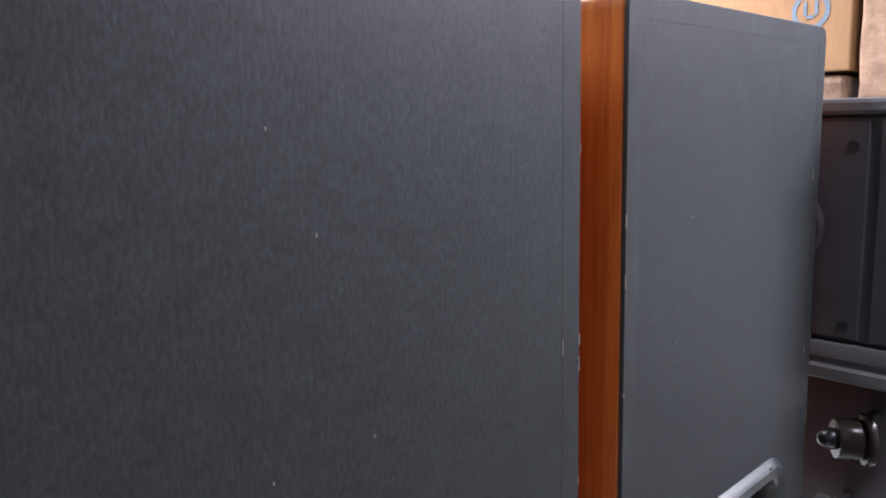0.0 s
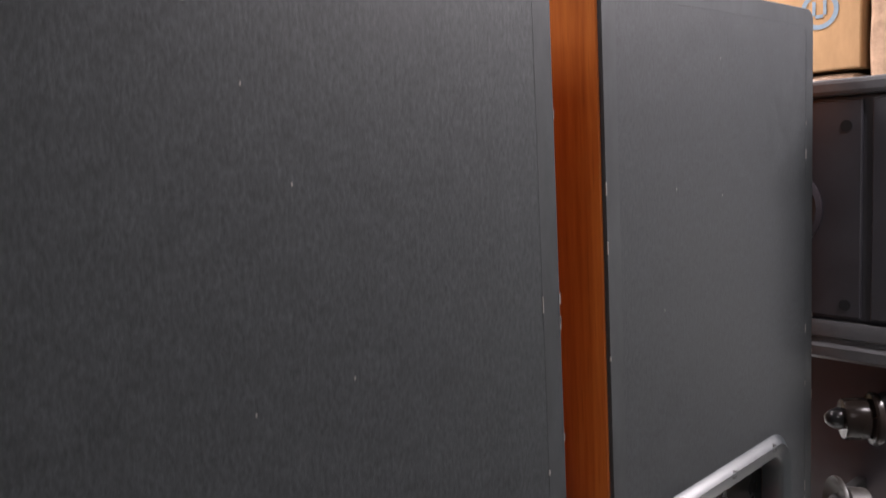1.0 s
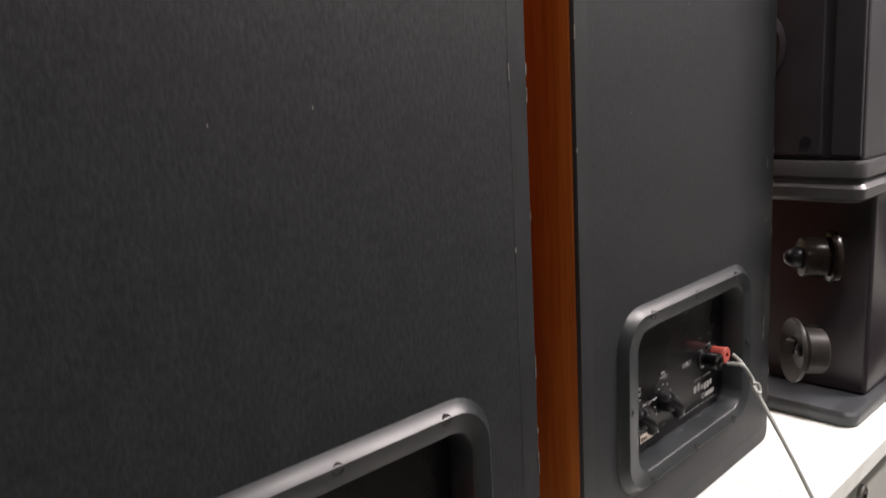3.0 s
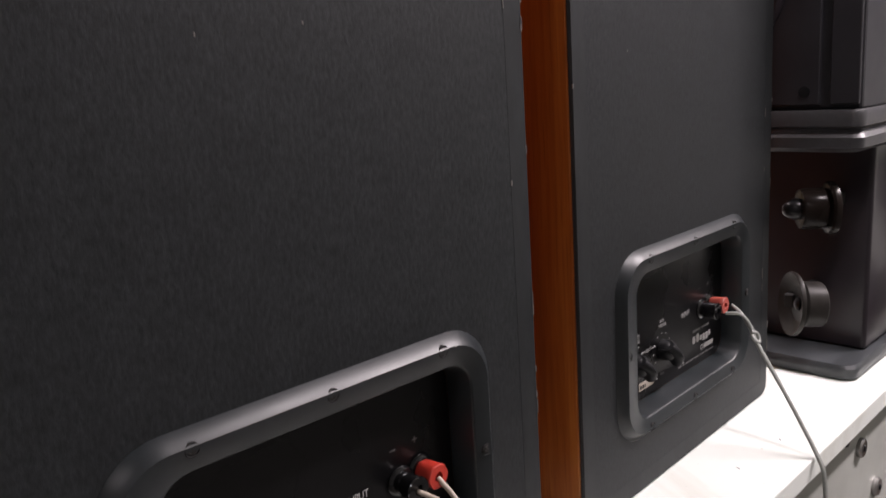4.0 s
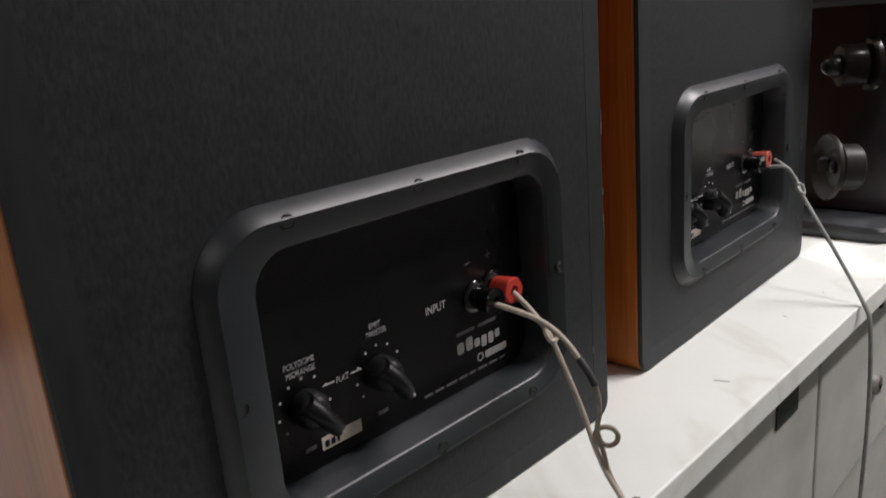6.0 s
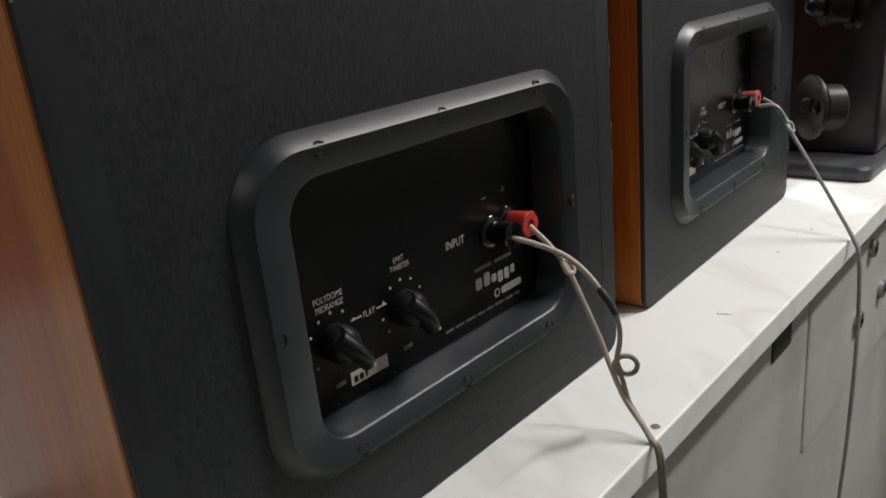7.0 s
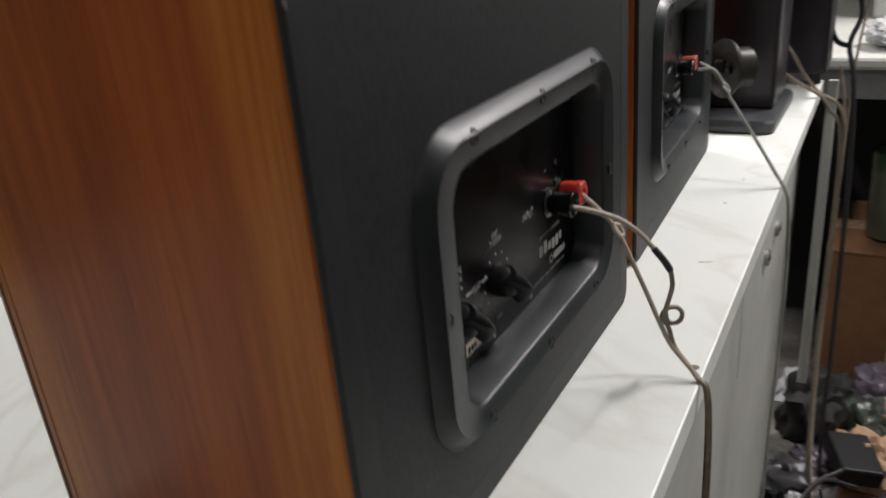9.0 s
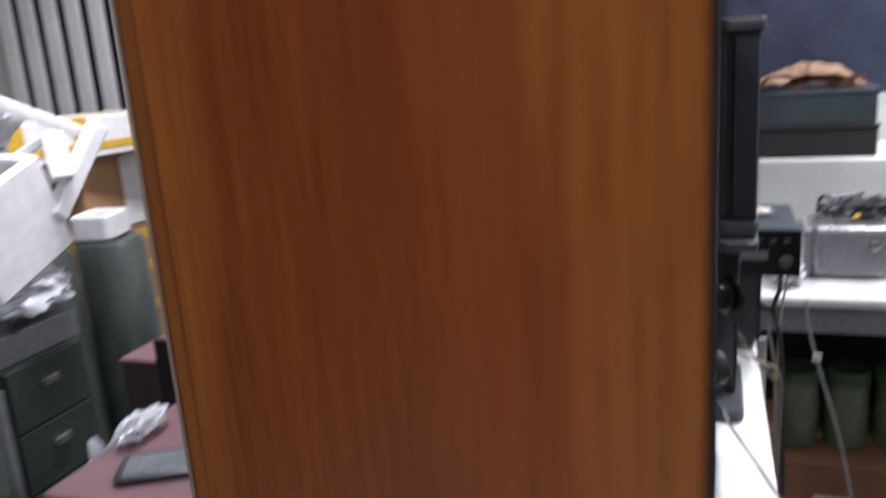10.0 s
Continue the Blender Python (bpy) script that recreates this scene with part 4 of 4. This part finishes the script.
bm = box(-0.0014, -0.0008, 0.093, 0.100, 0.118, 0.148)
box(-0.0014, -0.0008, 0.070, 0.077, 0.118, 0.148, bm=bm)
box(-0.0014, -0.0008, 0.077, 0.093, 0.112, 0.119, bm=bm)
part("printed_mark", bm, LOGO, big)
def parcel(m, w, d, h, seed):
    """A parcel wrapped all over in crinkled packing tape."""
    p = thing("taped_parcel", m, "brown parcel wrapped in shiny crinkled tape", "parcel", "taped parcels")
    bm = box(0, w, 0, d, 0, h, min(0.02, h * 0.2), 3)
    bmesh.ops.subdivide_edges(bm, edges=bm.edges[:], cuts=11, use_grid_fill=True)
    for v in bm.verts:
        q = v.co * 16 + Vector((seed, 0, 0))
        v.co += Vector((noise.noise(q), noise.noise(q + Vector((5, 0, 0))), 0.5 * noise.noise(q + Vector((0, 7, 0))))) * 0.008
    low = min(v.co.z for v in bm.verts)
    for v in bm.verts:
        v.co.z -= low
    part("wrapping", bm, TAPE, p, "", True)
    return p


parcel(pose(1.70, 0.02, FLOOR + 1.4175), 0.44, 0.30, 0.46, 0)
parcel(pose(1.715, 0.345, FLOOR + 1.4175), 0.42, 0.60, 0.078, 9)

# ---- the corner behind the counter: stacked equipment, foam boxes and a maroon cabinet ----
def vinyl_cabinet(m, w, d, h, label, baffle):
    c = thing("vinyl_cabinet", m, label, "cabinet", "maroon vinyl cabinets")
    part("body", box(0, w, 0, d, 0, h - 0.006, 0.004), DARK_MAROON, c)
    # Top is a paler maroon than the body
    part("top", box(-0.002, w + 0.002, -0.002, d + 0.002, h - 0.0055, h, 0.002), MAROON, c, "paler maroon top")
    if baffle:
        part("baffle", box(-0.014, -0.0005, 0.02, 0.236, 0.05, h + 0.05, 0.003), DEEP_SHADE, c, "black front board")
    return c


vinyl_cabinet(pose(0.455, 0.585, FLOOR), 0.30, 0.265, 0.88, "maroon vinyl covered cabinet with a phone lying on top", False)
vinyl_cabinet(pose(0.84, 0.72, FLOOR), 0.30, 0.33, 0.905, "dark maroon vinyl cabinet with a black front board", True)
phone = thing("phone", pose(0.556, 0.715, FLOOR + 0.8805, 0, 0, 118), "black smartphone with a grey screen on a maroon cabinet", "phone")
bm = loft([at_z(rrect(-0.075 + i, 0.075 - i, -0.038 + i, 0.038 - i, 0.010, 5), z) for i, z in ((0.002, 0), (0, 0.002), (0, 0.008), (0.0015, 0.0095))], True, True)
part("case", bm, BLACK_CABLE, phone, "", True)
part("screen", loft([at_z(rrect(-0.064, 0.064, -0.029, 0.029, 0.005, 5), z) for z in (0.0096, 0.0100)], True, True), SCREEN, phone, "flat grey screen")
scrap = thing("white_bag", pose(0.64, 0.905, FLOOR + 0.0), "white plastic wrapping standing in a heap", "bag")
part("bag", crumple((0.12, 0.06, 0.42), 2.2, 0.25, 4), FOIL, scrap, "", True)

wad = thing("white_packaging", pose(0.628, 0.826, FLOOR + 0.8805), "crumpled white plastic packaging behind a phone", "packaging")
part("wad", crumple((0.050, 0.020, 0.018), 6.4, 0.35, 2.4, 4), FOIL, wad, "", True)
for k, (x, y) in enumerate(((1.22, -0.045), (1.27, -0.075), (1.25, 0.02))):
    paper = thing("paper_scrap", pose(x, y, 0.2343, 0, 0, 40 * k), "small torn white paper scrap on the receiver", "paper scrap", "scraps on the receiver")
    part("scrap", crumple((0.022, 0.015, 0.006), 3 + 2.7 * k, 0.4, 2.2, 3), LABEL, paper)

case = thing("equipment_case", pose(0.40, 1.50, FLOOR), "large grey-green equipment case with a beige faceplate unit on it", "case")
part("body", box(0, 0.545, 0, 0.40, 0, 0.755, 0.008), GREEN_GREY, case)
part("corner", box(0.525, 0.549, -0.004, 0.020, 0.002, 0.753, 0.002), GREY_LID, case)
unit = thing("beige_unit", pose(0.40, 1.49, FLOOR + 0.7555), "beige front electronic unit with a dark slot", "equipment")
part("body", box(0, 0.53, 0.006, 0.36, 0, 0.082, 0.003), GREEN_METAL, unit)
part("faceplate", box(-0.004, 0.534, 0.0, 0.0058, -0.0, 0.085, 0.002), BEIGE, unit)
part("slot", box(0.34, 0.48, -0.0015, -0.0002, 0.030, 0.055), GREEN_METAL, unit)
for k in range(2):
    part("knob", turned([(0.010, 0), (0.009, 0.014), (0.007, 0.015)], 18, pose(0.30 - 0.05 * k, -0.0002, 0.042, 90)), BEIGE, unit, "", True)
dcab = thing("drawer_chest", pose(0.96, 1.50, FLOOR), "dark green metal drawer chest with bright pulls", "drawers")
part("body", box(0, 0.24, 0.012, 0.42, 0, 0.79, 0.004), GREEN_METAL, dcab)
for k in range(5):
    z = 0.01 + k * 0.156
    d = part("drawer", box(0.006, 0.234, 0.0, 0.0118, z, z + 0.150, 0.002), GREEN_METAL, dcab)
    part("pull", box(0.095, 0.140, -0.012, -0.0003, z + 0.085, z + 0.105, 0.003), SILVER, d, "bright metal pull")
top_box = thing("equipment_box", pose(0.955, 1.52, FLOOR + 0.7905), "dark metal box with a grey wrapped top", "box")
part("body", box(0, 0.26, 0, 0.36, 0, 0.07, 0.004), GREY_LID, top_box)
bag = thing("clear_bag", pose(1.10, 1.58, FLOOR + 0.861), "crumpled clear plastic bag on dark boxes", "bag")
part("bag", crumple((0.13, 0.12, 0.055), 5.5, 0.4, 3), FOIL, bag, "", True)
black_set = thing("black_unit", pose(0.50, 1.52, FLOOR + 0.841), "stack of dark green electronic units", "equipment")
part("body", box(0, 0.42, 0, 0.36, 0, 0.20, 0.004), GREEN_METAL, black_set)
for k in range(4):
    part("front_button", box(0.26 + 0.035 * k, 0.275 + 0.035 * k, -0.006, -0.0003, 0.10, 0.115, 0.002), SILVER, black_set)
stack = thing("wrapped_roll", pose(1.36, 1.78, FLOOR), "tall plastic-wrapped grey-green bundle", "bundle")
part("roll", turned([(0.095, 0), (0.10, 0.02), (0.098, 0.3), (0.102, 0.6), (0.097, 0.94), (0.088, 0.955)], 28), GREY_GREEN_WRAP, stack, "", True)
roll2 = copy_thing(stack, pose(1.56, 1.70, FLOOR))
# foam boxes
def foam_box(m, w, d, h, label, wall=0.03):
    f = thing("foam_box", m, label, "foam box", "white foam boxes")
    loop = lambda i, z: at_z(rrect(i, w - i, i, d - i, max(0.008, 0.018 - i * 0.3), 4), z)
    bm = loft([loop(0.008, 0), loop(0.0, 0.008), loop(0.0, h - 0.006), loop(0.005, h), loop(wall - 0.005, h), loop(wall, h - 0.006), loop(wall, wall)], True, True)
    part("tray", bm, STYRO, f)
    return f


foam_box(pose(0.969, 1.472, 0.088, 4, -20, 2), 0.27, 0.28, 0.24, "open white foam packing box tilted on a heap")
foam_box(pose(1.50, 1.64, 0.108, 0, 0, 12), 0.13, 0.12, 0.075, "small white foam tray on a wrapped bundle", 0.02)


def foam_strip(p0, p1, width, thick, label):
    along = Vector(p1) - Vector(p0)
    f = thing("foam_strip", Matrix.Translation(p0) @ along.to_track_quat("X", "Z").to_matrix().to_4x4(), label, "foam strip", "white foam strips")
    part("strip", box(0, along.length, -width / 2, width / 2, -thick / 2, thick / 2, 0.006), STYRO, f)


foam_strip((1.19, 1.633, 0.533), (1.341, 1.498, 0.425), 0.05, 0.030, "long white foam strip lying across the foam boxes")
foam_strip((1.33, 1.457, 0.45), (1.17, 1.481, 0.252), 0.045, 0.040, "white foam strip leaning on the open foam box")
foam_strip((1.216, 1.493, 0.443), (1.183, 1.448, 0.339), 0.05, 0.034, "short white foam strip standing behind the foam box")
foam_strip((1.17, 1.581, 0.387), (1.227, 1.495, 0.444), 0.05, 0.024, "short white foam strip lying behind the foam box")
big_bag = thing("clear_bag", pose(1.10, 1.80, 0.15), "large crumpled clear plastic bag full of foam", "bag")
part("bag", crumple((0.22, 0.16, 0.24), 9.4, 0.3, 3, 5), FOIL, big_bag, "", True)
y_carton = thing("taped_carton", pose(1.66, 1.80, 0.33, 0, 0, -14), "white carton striped with yellow packing tape", "box")
part("body", box(-0.30, 0.30, 0, 0.30, 0, 0.12, 0.004), STYRO, y_carton)
for k in range(3):
    part("tape", box(-0.25 + 0.2 * k, -0.20 + 0.2 * k, -0.0015, 0.3015, -0.0015, 0.1215), YELLOW_TAPE, y_carton)
part("tape", box(-0.3015, 0.3015, -0.0022, 0.3022, 0.02, 0.045), YELLOW_TAPE, y_carton)
w_carton = carton("carton", pose(1.66, 1.86, FLOOR), 0.40, 0.34, 1.17, "tall brown carton bound with yellow tape", CARDBOARD, False)
for z in (0.62, 0.76, 0.87):
    part("tape", box(-0.002, 0.402, -0.002, 0.342, z, z + 0.035), YELLOW_TAPE, w_carton)
part("tape", box(0.085, 0.115, -0.0034, -0.0022, 0.45, 0.935), YELLOW_TAPE, w_carton)
part("white_sheet", box(0.01, 0.20, -0.005, -0.0036, 0.655, 0.755), STYRO, w_carton)
part("white_sheet", box(0.17, 0.28, -0.004, -0.0022, 0.93, 1.16), STYRO, w_carton)

# bits behind the counter
rng = random.Random(12)
low_bench = tagged(part("scrap_chest", box(-0.3, 0.43, 0.62, 1.05, FLOOR + 0.0005, FLOOR + 0.722, 0.004), GREEN_METAL), "dark green metal chest covered with scrap behind the counter", "chest")
for k in range(34):
    near = k % 3 != 2
    x, y = (rng.uniform(0.16, 0.38), rng.uniform(0.66, 0.86)) if near else (rng.uniform(-0.05, 0.22), rng.uniform(0.66, 1.0))
    s = rng.uniform(0.028, 0.058) if near else rng.uniform(0.025, 0.045)
    mat, words = ((LABEL, "crumpled cream paper scrap"), (STYRO, "broken white foam scrap"), (GREEN_METAL, "dark green scrap part"), (PAPER, "crumpled brown paper scrap"), (LABEL, "crumpled cream paper scrap"), (FOIL, "crumpled clear plastic scrap"))[k % 6]
    b = thing("scrap_wad", pose(x, y, FLOOR + 0.7228, 0, 0, rng.uniform(0, 360)), words, "scrap", "scrap heap")
    part("wad", crumple((s, s * 0.8, s * rng.uniform(0.5, 1.0)), k * 1.9, 0.55, 2.4, 3), mat, b)

# ---- clutter on the floor at the counter's end ----
rng = random.Random(21)
KINDS = ((S3_TRIM, "dark scrap bundle"), (FOIL, "crumpled clear plastic bag"), (GREY_GREEN_WRAP, "cloudy plastic wrapped bundle"), (DEEP_SHADE, "black cloth bundle"), (PURPLE, "purple printed plastic bag"), (FOIL, "crumpled clear plastic bag"), (PAPER, "crumpled brown paper"))
for k in range(30):
    x, y = rng.uniform(0.95, 1.6), rng.uniform(-0.45, -0.06)
    s = rng.uniform(0.035, 0.075)
    mat, words = KINDS[k % 7]
    b = thing("floor_bag", pose(x, y, FLOOR + 0.0005, 0, 0, rng.uniform(0, 360)), words + " on the workshop floor", "bag", "bags on the floor")
    part("bag", crumple((s, s * 0.8, s * rng.uniform(0.6, 1.3)), 30 + k * 2.3, 0.40, 1.7, 4), mat, b, "", True)
adapter = thing("power_adapter", pose(1.235, -0.185, FLOOR + 0.10, 8, -6, 20), "black plastic power adapter lying on floor clutter", "adapter")
part("body", box(-0.055, 0.055, -0.04, 0.04, 0, 0.04, 0.006, 3), KNOB, adapter)
crate = thing("small_carton", pose(1.05, -0.30, FLOOR), "small worn brown carton on the floor", "box")
part("body", box(0, 0.17, 0, 0.13, 0, 0.06, 0.004), OLD_CARDBOARD, crate)
cable("coiled black cable lying on the floor clutter", [[(1.02 + 0.13 * math.cos(a) + 0.02 * k, -0.2 + 0.09 * math.sin(a), FLOOR + 0.12 + 0.02 * math.sin(a * 2 + k)) for a in np.linspace(0.3 * k, 5.6, 9)] for k in range(3)], BLACK_CABLE, 0.004)

chip = tagged(part("counter_chip", turned([(0.0034, 0.0), (0.0029, 0.0003), (0.0016, 0.0004)], 7, pose(0.287, -0.0735, 0.0001)), CHIP), "small brown chip on the marble edge", "chip")
for x, y, a, ln in ((0.464, -0.043, 112, 0.006), (0.62, -0.03, 70, 0.002), (0.70, -0.035, 40, 0.002)):
    tagged(part("counter_scratch", box(-ln, ln, -0.0005, 0.0005, 0.0001, 0.0003), DIM_PRINT), "short dark scratch on the marble counter", "scratch").matrix_world = pose(x, y, 0, 0, 0, a)
